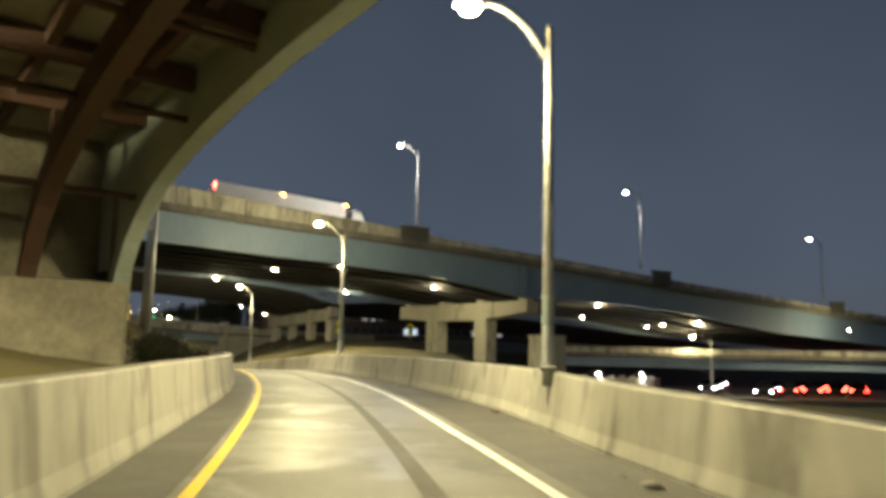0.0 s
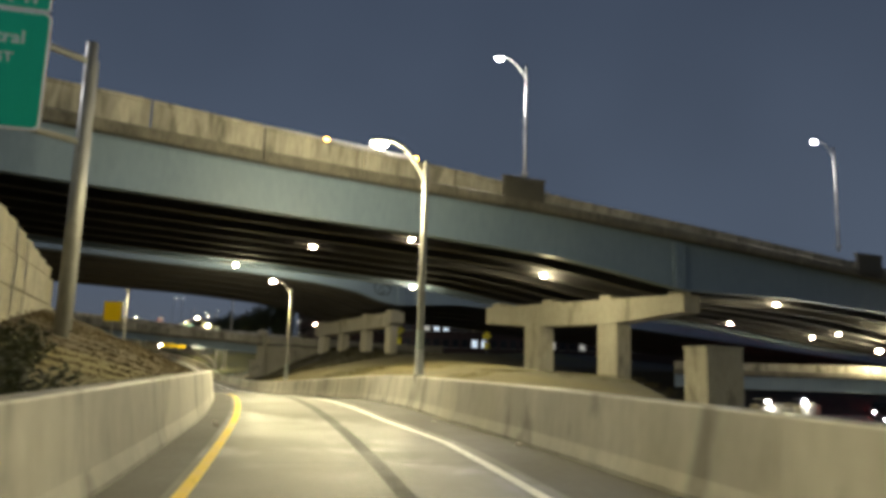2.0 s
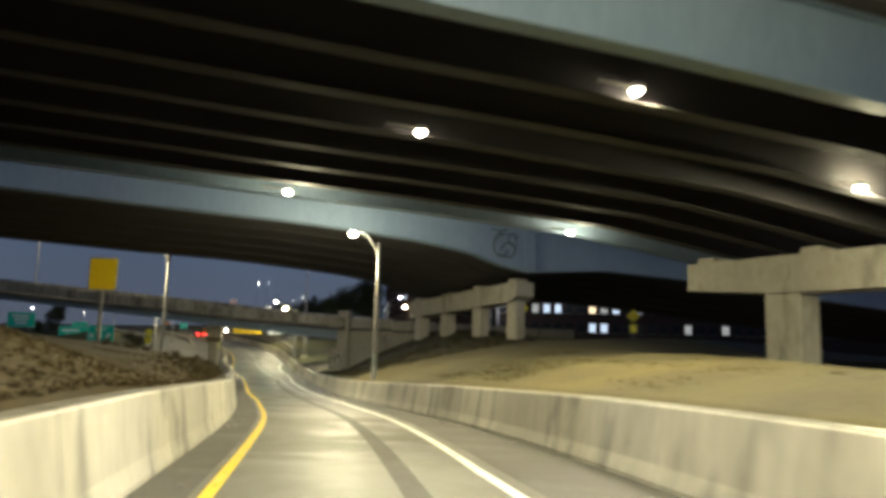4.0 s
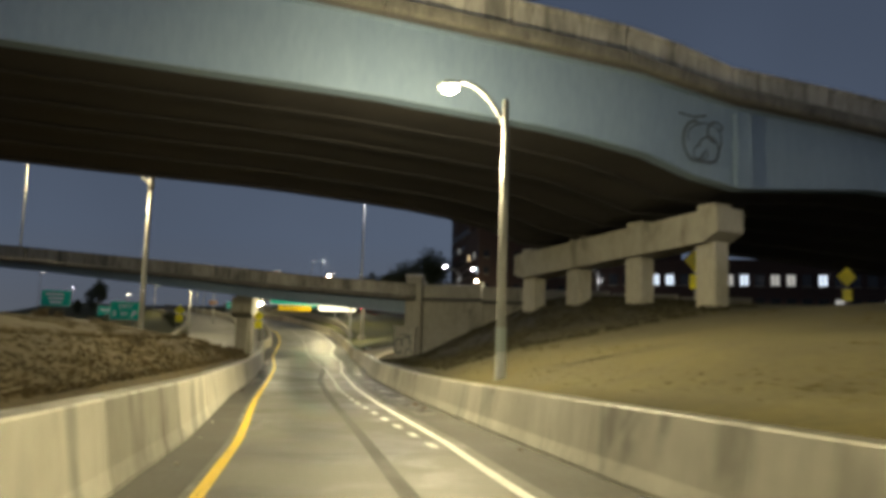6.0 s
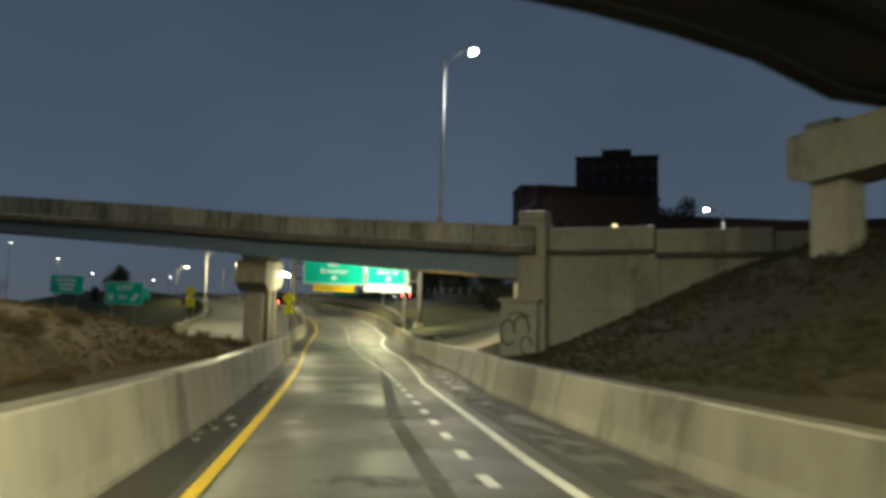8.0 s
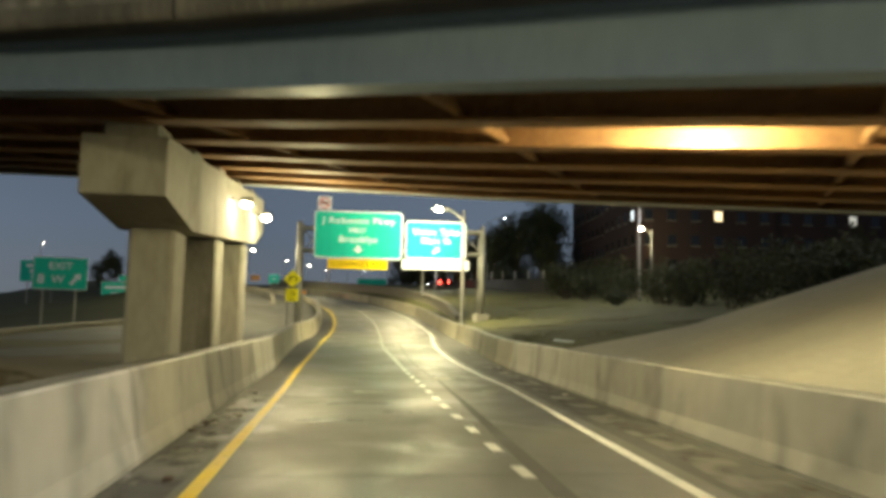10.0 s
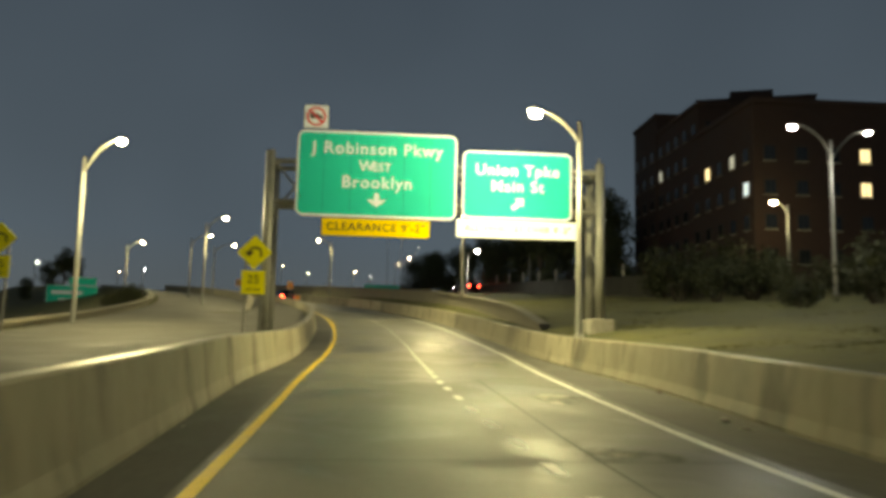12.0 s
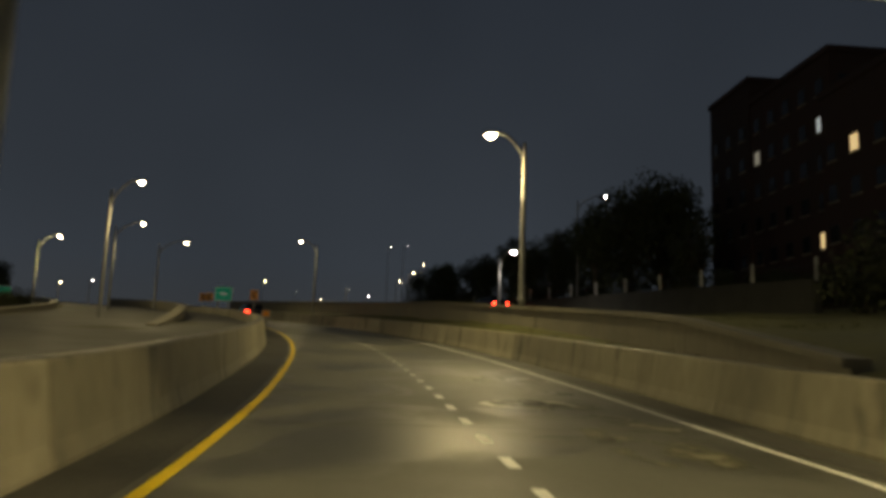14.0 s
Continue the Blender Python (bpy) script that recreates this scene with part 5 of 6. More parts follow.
post_sign((-100.9, 199.4, 0.7), 25, 0.7, 0.6, SIGN_ORANGE, SIGN_BACK, "small amber reflector plate low beside the bend", -0.6, posts=(0.0,))

# green exit sign and tall posts by the arch bridge
EX = sign_board("exit_sign", pose(-19.25, 44.95, 5.75, 0, 0, 20), 3.9, 3.3, SIGN_GREEN, SIGN_WHITE, "green exit guide sign with white lettering on a tall mast", rim=0.07, r=0.22)
letters(EX, "Central", 0.5, 0.55, 0.85, SIGN_WHITE, bold=0.02)
letters(EX, "WEST", 0.38, 0.6, 0.28, SIGN_WHITE, bold=0.02)
letters(EX, "Br", 0.46, 0.3, -0.28, SIGN_WHITE, bold=0.02)
bar(EX, -1.05, 0.85, 0.9, 0.3, SIGN_WHITE)
bar(EX, -0.75, 0.28, 0.9, 0.3, SIGN_WHITE)
bar(EX, -0.6, -0.28, 0.7, 0.3, SIGN_WHITE)
polygon(EX, "arrow", [(0.0, -0.75), (0.0, -1.15), (-0.12, -1.03), (-0.36, -1.25), (-0.48, -1.13), (-0.24, -0.9), (-0.36, -0.75)], SIGN_WHITE)
TAB = sign_board("exit_tab", pose(-18.7, 45.15, 7.75, 0, 0, 20), 2.6, 0.66, SIGN_GREEN, SIGN_WHITE, "green exit number tab above the guide sign", rim=0.05, r=0.12)
letters(TAB, "EXIT", 0.3, -0.5, 0.0, SIGN_WHITE)
letters(TAB, "8 W", 0.46, 0.6, 0.0, SIGN_WHITE)
mast = thing("sign_mast", pose(-17.7, 47.9, -1.4, 0, 0, 20), "pair of tall galvanised steel masts carrying the exit sign", "mast")
for x, y in ((0.0, 0.0), (-0.27, 1.47)):
    part("post", tube([(x, y, -0.6), (x, y, 9.0)], [0.21, 0.17], 14), GALV, mast, smooth=True)
for z in (5.9, 8.4):
    part("arm", tube([(0.0, 0.0, z), (-2.3, -2.2, z)], 0.1, 10), GALV, mast)
post_sign((-31.4, 73.6, 1.3), 18, 1.15, 1.35, SIGN_YELLOW, SIGN_BACK, "plain amber rectangular sign on a post in the bank", -2.2, posts=(0.0,), name="amber_sign")
for x, y, z, t in ((-18.3, 104.9, 1.85, 30), (-9.8, 114.6, 1.9, 20)):
    r = thing("lane_sign", pose(x, y, z - 3.0, 0, 0, t), "tall yellow merge sign beside the road behind the bent", "warning sign", "merge signs")
    part("post", box((-0.05, 0.03, -1.0), (0.05, 0.1, 3.4)), GALV, r)
    up = part("diamond", round_panel(bmesh.new(), 0.85, 0.85, 0.05, 0.0, 0.02), SIGN_LIME, r)
    up.matrix_basis = Matrix.Translation((0, 0, 3.3)) @ Matrix.Rotation(radians(45), 4, "Y")
    part("plate", box((-0.3, 0.0, 1.9), (0.3, 0.02, 2.6)), SIGN_LIME, r)


# ---------------------------------------------------------------- low overpass, walls and fence on the right
overpass("overpass_side", "distant low overpass with pale girder and lamplit parapet", (12.0, 97.5), -14.0, -4, 90, 9.0, 4,
                       [(-4, -0.35), (20, -0.45), (90, -0.3)], [(-4, -1.5), (90, -1.5)], [(-4, -2.6), (90, -2.5)], BLUE_STEEL, RUST_STEEL, panel=6.0)
slab = thing("concrete_pylon", pose(5.55, 72.15, -4.6, 0, 0, 24), "pale upright concrete wall pier behind the barrier", "wall pier")
part("shaft", box((-1.2, -1.05, -3.0), (1.2, 1.05, 4.45), bevel=0.05), CONCRETE, slab)
part("top_slab", box((-1.25, -1.1, 4.45), (1.25, 1.1, 4.6), bevel=0.03), CONCRETE, slab)


def wall_along(name, d, s0, s1, high, thick, material, label, seg=6.0):
    root = thing(name, Matrix.Identity(4), label, "wall", kind="structure")
    s = s0
    while s < s1:
        e = min(s + seg, s1)
        secs = []
        for q in (s + 0.02, (s + e) / 2, e - 0.02):
            lo, h = -1.0, table(q, high)
            dd = table(q, d)
            sg = 1 if dd > 0 else -1
            secs.append([at_road(q, dd, lo), at_road(q, dd + 0.06 * sg, h - 0.15), at_road(q, dd - 0.05 * sg, h - 0.14), at_road(q, dd - 0.05 * sg, h), at_road(q, dd + (thick + 0.05) * sg, h), at_road(q, dd + thick * sg, lo)])
        bm = add_loft(bmesh.new(), secs)
        bmesh.ops.recalc_face_normals(bm, faces=bm.faces)
        part("wall_panel", bm, material, root)
        s = e
    return root


wall_along("wall_east", [(165, 7.6), (186, 8.2), (260, 9.0)], 165, 255, [(165, 1.2), (172, 1.9), (200, 2.4), (255, 2.2)], 0.4, BROWN_WALL, "long concrete retaining wall behind the outer barrier")
wall_along("wall_west", [(126, -15.0), (160, -15.5), (255, -15.0)], 128, 255, [(128, 0.72), (255, 0.8)], 0.45, BROWN_WALL, "low concrete kerb wall on the far side of the adjoining roadway")
wall_along("wall_mid", [(150, -8.6), (200, -7.0), (255, -6.0)], 188, 255, [(188, 0.55), (200, 1.2), (255, 1.3)], 0.4, BROWN_WALL, "low concrete divider between the two roadways")

strip("road", 129, 288, lambda s: -14.8, lambda s: table(s, LEFT_D) - 0.75, 0.47, SHOULDER, "dark adjoining roadway beyond the median barrier", "road")
bm = bmesh.new()
rows = []
for i in range(15):
    row = []
    for j in range(15):
        s = 114.6 - 0.44 * j + i
        d = table(s, RIGHT_D) + 0.75 + 0.8 * j
        row.append(bm.verts.new(at_road(s, d, 0.05 + max(ground_up(s, d), 0.45 + 0.30 * j))))
    rows.append(row)
for ra, rb in zip(rows[:-1], rows[1:]):
    for j in range(14):
        bm.faces.new((ra[j], ra[j + 1], rb[j + 1], rb[j]))
for edge in (rows[0], [r[0] for r in rows], [r[-1] for r in rows], rows[-1]):
    low = [bm.verts.new(v.co - Vector((0, 0, 3.5))) for v in edge]
    for k in range(14):
        bm.faces.new((edge[k], edge[k + 1], low[k + 1], low[k]))
bmesh.ops.recalc_face_normals(bm, faces=bm.faces)
tagged(link_mesh("pavement", bm, PAVED), "pale concrete slope paving below the low overpass", "slope paving", kind="structure")
# pale tone put into the strip for the gutter's wet sheen
strip("pavement", 80, 136, lambda s: table(s, RIGHT_D) - 0.85 - 0.12 * math.sin(s * 0.9), lambda s: table(s, RIGHT_D) - 0.28, 0.0085, PALE_GUTTER, "pale gutter strip for wet sheen along the outer barrier", "gutter")
strip("pavement", 107, 123, lambda s: table(s, LEFT_D) + 0.12 + 0.1 * math.sin(s * 1.3), lambda s: table(s, YELLOW_D) - 0.16, 0.0085, PALE_GUTTER, "pale strip on the shoulder along the median barrier", "gutter")

fence = thing("railing_fence", Matrix.Identity(4), "row of short pale posts with a thin rail on the bank", "fence")
F_A, F_B = Vector((-96.5, 236.6, 5.1)), Vector((-60.9, 189.3, 2.6))
for k in range(13):
    p = F_A.lerp(F_B, k / 12)
    part("post", box((p.x - 0.09, p.y - 0.09, p.z - 0.65), (p.x + 0.09, p.y + 0.09, p.z + 0.55), bevel=0.02), GALV, fence)
bm = add_loft(bmesh.new(), [[q + Vector((-0.2, -0.15, -3.5)), q + Vector((-0.2, -0.15, -0.55)), q + Vector((0.2, 0.15, -0.55)), q + Vector((0.2, 0.15, -3.5))] for q in (F_A, F_B)])
bmesh.ops.recalc_face_normals(bm, faces=bm.faces)
part("base_wall", bm, FAR_GROUND, fence, "dark low concrete wall")
part("rail", tube([F_A + Vector((0, 0, 0.15)), F_B + Vector((0, 0, 0.15))], 0.025, 6), DARK_METAL, fence)


# ---------------------------------------------------------------- buildings
def block(root, lo, hi, rows, cols, faces, lit, win=(0.9, 1.1), z_first=1.6):
    """One volume with windows set into the given faces ('x' the -x side, 'y' the -y side). lit: cells (face, row, column) with their glow."""
    part("wall", box(lo, hi), BRICK, root)
    part("parapet", box((lo[0] - 0.15, lo[1] - 0.15, hi[2]), (hi[0] + 0.15, hi[1] + 0.15, hi[2] + 0.5)), BRICK, root)
    for f in faces:
        a, b = (lo[1], hi[1]) if f == "x" else (lo[0], hi[0])
        n = cols if f == "x" else max(2, int(cols * (hi[0] - lo[0]) / max(1.0, hi[1] - lo[1])))
        for r in range(rows):
            for c in range(n):
                t = a + (c + 0.5) * (b - a) / n
                z = lo[2] + z_first + r * 2.9
                if z + win[1] > hi[2]:
                    continue
                mat = lit.get((f, r, c), WINDOW_DARK)
                turn = Matrix.Translation((lo[0], t, z)) @ Matrix.Rotation(radians(-90), 4, "Z") if f == "x" else Matrix.Translation((t, lo[1], z))
                w, h = win
                fr = part("window", box((-w / 2 - 0.08, -0.06, -0.08), (w / 2 + 0.08, 0.02, h + 0.08), turn), INNER_STEEL, root)
                for x in (-w / 4, w / 4):
                    part("pane", box((x - w / 4 + 0.03, -0.09, 0.0), (x + w / 4 - 0.03, -0.05, h), turn), mat, fr)
                part("sill", box((-w / 2 - 0.12, -0.14, -0.16), (w / 2 + 0.12, 0.02, -0.09), turn), CONCRETE, fr)


apt = thing("apartment_building", pose(-67.5, 224.5, -1.0, 0, 0, 26.5), "dark red brick apartment building with a few lit windows", "building")
block(apt, (0, -8, 0), (20, 0, 24), 7, 3, "x", {})
block(apt, (0.15, -20, 0), (20, -8, 21.8), 7, 5, "xy", {("x", 5, 4): WINDOW_DIM, ("x", 5, 0): WINDOW_COOL, ("x", 2, 0): WINDOW_WARM, ("y", 6, 1): WINDOW_COOL, ("y", 6, 2): WINDOW_DIM, ("y", 6, 3): WINDOW_DIM})
block(apt, (-0.6, -33, 0), (16, -20, 18), 5, 5, "xy", {("x", 4, 3): WINDOW_WARM, ("x", 3, 0): WINDOW_COOL, ("x", 4, 1): WINDOW_DIM, ("y", 4, 3): WINDOW_WARM, ("y", 3, 3): WINDOW_WARM, ("y", 4, 5): WINDOW_DIM})
block(apt, (16.0, -32.6, 0), (38, -20, 15.5), 5, 5, "y", {("y", 3, 3): WINDOW_DIM, ("y", 2, 6): WINDOW_WARM})
tower = thing("apartment_tower", pose(-62.4, 262.0, -1.0, 0, 0, 8), "dark distant apartment tower rising behind the brick building", "building")
block(tower, (0, 0, 0), (19, 16, 39), 13, 6, "xy", {("y", 10, 1): WINDOW_DIM, ("y", 10, 2): WINDOW_COOL, ("y", 8, 5): WINDOW_DIM})
part("roof_house", box((6, 4, 39.4), (13, 11, 42)), BRICK, tower)
school = thing("school_building", pose(-30.0, 165.0, 0.0), "long low brick building with scattered lit windows", "building")
LIT = {("y", r, c): m for m, cells in ((WINDOW_COOL, ((0, 8), (0, 9), (1, 4), (1, 5), (1, 10), (1, 15))), (WINDOW_DIM, ((0, 16), (0, 19), (1, 3), (1, 9), (1, 12), (1, 13))), (WINDOW_WARM, ((1, 8),))) for r, c in cells}
block(school, (0, 0, -2), (56, 14, 8.0), 2, 8, "y", LIT, (1.0, 1.3), 4.4)



# ---------------------------------------------------------------- trees and shrubs
def leaf_clump(bm, centre, radius, count, size, rng):
    for _ in range(count):
        d = Vector((rng.gauss(0, 1), rng.gauss(0, 1), rng.gauss(0, 0.8)))
        d = d.normalized() * radius * rng.uniform(0.25, 1.0) ** 0.6
        p = centre + d
        a = Vector((rng.gauss(0, 1), rng.gauss(0, 1), rng.gauss(0, 1))).normalized() * size * rng.uniform(0.6, 1.4)
        b = a.cross(Vector((rng.gauss(0, 1), rng.gauss(0, 1), rng.gauss(0, 1)))).normalized() * size * rng.uniform(0.35, 0.7)
        bm.faces.new([bm.verts.new(p - a), bm.verts.new(p + b), bm.verts.new(p + a), bm.verts.new(p - b)])


def tree_kind(seed, height, spread):
    rng = random.Random(seed)
    root = thing("tree", Matrix.Identity(4), "dark leafy tree against the night sky", "tree", "roadside trees")
    trunk = bmesh.new()
    h0 = height * 0.3
    add_tube(trunk, [(0, 0, -0.6), (0.1, 0, h0), (0.0, 0.15, height * 0.62), (0.1, 0.1, height * 0.9)], [height * 0.026, height * 0.02, height * 0.012, 0.03], 8)
    crown = bmesh.new()
    for k in range(26):
        a = k * 2.4 + rng.uniform(-0.4, 0.4)
        z0 = height * rng.uniform(0.08, 0.68)
        z1 = z0 + height * rng.uniform(0.12, 0.28)
        r = spread * rng.uniform(0.45, 1.0) * (1.0 - 0.55 * (z1 / height) ** 2)
        tip = Vector((r * math.cos(a), r * math.sin(a), z1))
        mid = Vector((tip.x * 0.5, tip.y * 0.5, (z0 + z1) / 2 + 0.2))
        add_tube(trunk, [(0.05, 0.05, z0), mid, tip], [height * 0.009, height * 0.005, 0.015], 5)
        leaf_clump(crown, tip, spread * 0.36, 120, 0.24, rng)
        leaf_clump(crown, mid, spread * 0.32, 80, 0.24, rng)
    leaf_clump(crown, Vector((0, 0, height * 0.88)), spread * 0.45, 260, 0.24, rng)
    part("trunk", trunk, BARK, root, smooth=True)
    part("crown", crown, LEAF, root, "small dark leaves")
    return root


def shrub_kind(seed, r, leaf=SHRUB, label="low dark shrub on the bank"):
    rng = random.Random(seed)
    root = thing("shrub", Matrix.Identity(4), label, "shrub", "shrubs on the banks")
    stems, leaves = bmesh.new(), bmesh.new()
    for k in range(9):
        a = rng.uniform(0, 6.28)
        tip = Vector((r * 0.8 * math.cos(a), r * 0.8 * math.sin(a), r * rng.uniform(0.6, 1.5)))
        add_tube(stems, [(0, 0, -0.3), tip * 0.5 + Vector((0, 0, 0.1)), tip], [0.035, 0.022, 0.008], 5)
        leaf_clump(leaves, tip, r * 0.5, 60, 0.085, rng)
        leaf_clump(leaves, tip * 0.6, r * 0.45, 35, 0.085, rng)
    part("branchwork", stems, BARK, root)
    part("foliage", leaves, leaf, root, "small dark leaves")
    return root


def place_copies(kinds, spots, sink=0.1):
    used = set()
    for i, (x, y, sc) in enumerate(spots):
        k = i % len(kinds)
        m = Matrix.Translation((x, y, ground_z(x, y) - sink)) @ Matrix.Rotation(i * 1.7, 4, "Z") @ Matrix.Diagonal((sc, sc, sc, 1))
        if k not in used:
            used.add(k)
            kinds[k].matrix_world = m
        else:
            src = kinds[k]
            keep = src.scale.copy()
            src.scale = (1, 1, 1)
            c = copy_thing(src, m)
            src.scale = keep


TREES = [(-41.5, 226.0, 1.1), (-47.5, 233.0, 1.1), (-35.0, 214.0, 1.0), (-74.0, 216.0, 0.8), (-78.0, 221.0, 0.72), (-81.5, 222.0, 0.55), (-70.5, 219.0, 0.85), (-88.0, 232.0, 0.6), (-96.0, 240.0, 0.5), (-104.0, 246.0, 0.5), (-72.5, 228.0, 1.0), (-33.0, 178.0, 0.3), (-66.0, 207.0, 0.24), (-62.0, 203.0, 0.22),
         (-76.5, 212.5, 0.62), (-84.0, 228.0, 0.62), (-86.0, 224.0, 0.5), (-91.5, 236.5, 0.6), (-93.5, 233.0, 0.45), (-99.5, 244.0, 0.55), (-101.5, 240.0, 0.42), (-107.5, 250.0, 0.5), (-112.0, 254.0, 0.48), (-68.5, 212.0, 0.5), (-148.0, 202.5, 0.26), (-147.5, 206.0, 0.36), (-149.0, 209.5, 0.4), (-151.0, 213.0, 0.36)]
place_copies([tree_kind(3, 15.0, 4.6), tree_kind(8, 14.0, 5.2), tree_kind(21, 16.0, 4.2)], TREES, 0.3)
rng = random.Random(5)
spots = []
for k in range(44):
    p = at_road(rng.uniform(140, 184), rng.uniform(20.5, 30))
    spots.append((p.x, p.y, rng.uniform(1.0, 2.2)))
for k in range(11):
    p = at_road(rng.uniform(26, 35), -rng.uniform(3.6, 5.2))
    spots.append((p.x, p.y, rng.uniform(0.5, 0.7)))
for k in range(34):
    p = at_road(rng.uniform(190, 250), rng.uniform(27, 36))
    spots.append((p.x, p.y, rng.uniform(0.9, 1.7)))
for k in range(16):
    p = at_road(rng.uniform(190, 216), -rng.uniform(16.2, 18.0))
    spots.append((p.x, p.y, rng.uniform(0.5, 0.85)))
place_copies([shrub_kind(1, 1.0), shrub_kind(2, 1.15), shrub_kind(4, 0.9)], spots)
spots = []
for k in range(70):
    p = at_road(rng.choice((rng.uniform(104, 118), rng.uniform(74, 118))), -rng.uniform(3.4, 9.5))
    spots.append((p.x, p.y, rng.uniform(0.12, 0.3)))
DRY_SCRUB = "low dry brown scrub on the grass bank"
place_copies([shrub_kind(11, 1.0, BROWN_LEAF, DRY_SCRUB), shrub_kind(12, 1.2, BROWN_LEAF, DRY_SCRUB)], spots)


# ---------------------------------------------------------------- vehicles
def car(m, label):
    root = thing("car", m, label, "car", "cars on the roads")
    body = bmesh.new()
    secs = []
    for y, w, z0, z1 in ((-2.2, 0.8, 0.35, 0.85), (-2.0, 0.88, 0.25, 0.98), (-0.6, 0.9, 0.22, 1.0), (0.9, 0.9, 0.22, 0.98), (2.0, 0.86, 0.25, 0.82), (2.25, 0.7, 0.35, 0.65)):
        secs.append([(-w, y, z0), (-w, y, z1 - 0.12), (-w + 0.12, y, z1), (w - 0.12, y, z1), (w, y, z1 - 0.12), (w, y, z0)])
    add_loft(body, secs)
    bmesh.ops.recalc_face_normals(body, faces=body.faces)
    part("body", body, CAR_PAINT, root)
    cab = add_loft(bmesh.new(), [[(-0.8, y, 0.95), (-0.62, y + t, 1.48), (0.62, y + t, 1.48), (0.8, y, 0.95)] for y, t in ((-1.9, 0.45), (-1.2, 0.0), (0.3, -0.1), (1.2, -0.6))])
    bmesh.ops.recalc_face_normals(cab, faces=cab.faces)
    part("cabin", cab, CAR_GLASS, root, "dark glazed cabin")
    for x in (-0.82, 0.82):
        for y in (-1.4, 1.35):
            part("wheel", tube([(x - 0.11, y, 0.32), (x + 0.11, y, 0.32)], 0.32, 16), RUBBER, root)
        part("tail_light", box((x - 0.16 if x > 0 else x - 0.04, -2.24, 0.68), (x + 0.04 if x > 0 else x + 0.16, -2.05, 0.84), bevel=0.02), TAIL_RED, root, "glowing red tail light")
        part("headlight", box((x - 0.16 if x > 0 else x - 0.02, 2.05, 0.55), (x + 0.02 if x > 0 else x + 0.16, 2.24, 0.7), bevel=0.02), HEAD_WHITE, root, "white headlight")
    return root


def on_road(s, d, up=0.0, flip=False):
    p = at_road(s, d, up)
    return pose(p.x, p.y, p.z, 0, 0, road_turn(s) + (180 if flip else 0))


for s, d in ((224, 0.2),):
    car(on_road(s, d), "dark car with glowing red tail lights on the ramp ahead")
street = box((23.5, 86.0, -8.5), (60.0, 128.0, -5.4), bevel=0.0)
tagged(link_mesh("road", street, SHOULDER), "dark lower street passing below the side overpass", "road", kind="structure")
for k in range(15):
    col, row = k % 5, k // 5
    x, y = 30.6 + 3.1 * col + 3.9 * row, 92.2 + 1.35 * col + 8.0 * row
    car(pose(x, y, -5.395, 0, 0, -24 + (180 if col == 0 else 0)), "car with bright lights queueing on the lower street")
for x, y in ((26.6, 99.0), (28.6, 104.5), (30.4, 108.5), (32.6, 115.5), (35.0, 121.0)):
    car(pose(x, y, -5.395, 0, 0, 162), "car with white headlights coming along the lower street")
low = thing("wall_low", pose(9.5, 78.5, -7.5, 0, 0, 63.4), "pale low concrete wall beside the lower street", "wall", kind="structure")
for k in range(7):
    part("wall_panel", box((4.0 * k + 0.02, -0.2, 0.0), (4.0 * k + 3.98, 0.2, 3.9 - 0.06 * k), bevel=0.03), PAVED, low)
    part("post", box((4.0 * k - 0.16, -0.3, 0.0), (4.0 * k + 0.16, 0.3, 4.2 - 0.06 * k), bevel=0.03), PAVED, low)
for k in (1, 5):
    q = Vector((9.5, 78.5, 0)) + Vector((math.cos(radians(63.4)), math.sin(radians(63.4)), 0)) * 4.0 * k
    bracket_lamp((q.x, q.y, -3.1 - 0.06 * k), -35, "small white lamp on a post of the low wall", 160, COOL, "lamps on the low wall", False)
for x, y, turn in ((-70.8, 207.6, 60), (-89.0, 221.0, 50)):
    car(pose(x, y, ground_z(x, y) + 0.02, 0, 0, turn), "dark car with red tail lights beyond the railing fence")


def trailer_truck(u, label):
    ca, sa = math.cos(radians(A_ANG)), math.sin(radians(A_ANG))
    z = table(u, [(-19.5, 7.3), (-4, 6.65), (12, 5.9)])
    root = thing("lorry", pose(A_ORG[0] + u * ca - 9.0 * sa, A_ORG[1] + u * sa + 9.0 * ca, z - 0.05, 0, 2.9, A_ANG), label, "lorry", "lorries on the overpass")
    part("trailer", box((-6.2, -1.25, 1.1), (4.6, 1.25, 4.05), bevel=0.05), TRAILER, root, "pale box trailer")
    part("chassis", box((-6.0, -0.5, 0.75), (6.5, 0.5, 1.1)), DARK_METAL, root)
    part("cab", add_loft(bmesh.new(), [[(5.2, y, 0.7), (5.2, y, 3.6), (6.0, y, 3.6), (6.7, y, 2.2), (7.2, y, 1.5), (7.2, y, 0.7)] for y in (-1.15, 1.15)]), TRAILER, root, "pale tractor cab")
    part("windscreen", box((6.4, -1.0, 2.3), (6.5, 1.0, 2.9)), CAR_GLASS, root)
    for x in (-5.2, -4.0, 3.2, 6.3):
        for y in (-1.1, 1.1):
            part("wheel", tube([(x, y - 0.13, 0.5), (x, y + 0.13, 0.5)], 0.5, 16), RUBBER, root)
    part("tail_light", box((-6.3, -1.2, 3.6), (-6.15, -0.8, 3.95)), TAIL_RED, root, "glowing red tail light")
    for x in (-1.0, 4.4):
        part("marker_light", box((x, -1.32, 3.85), (x + 0.2, -1.2, 4.0)), MARKER_AMBER, root, "amber marker light")


trailer_truck(-6.3, "pale box lorry crossing the overpass behind the parapet")

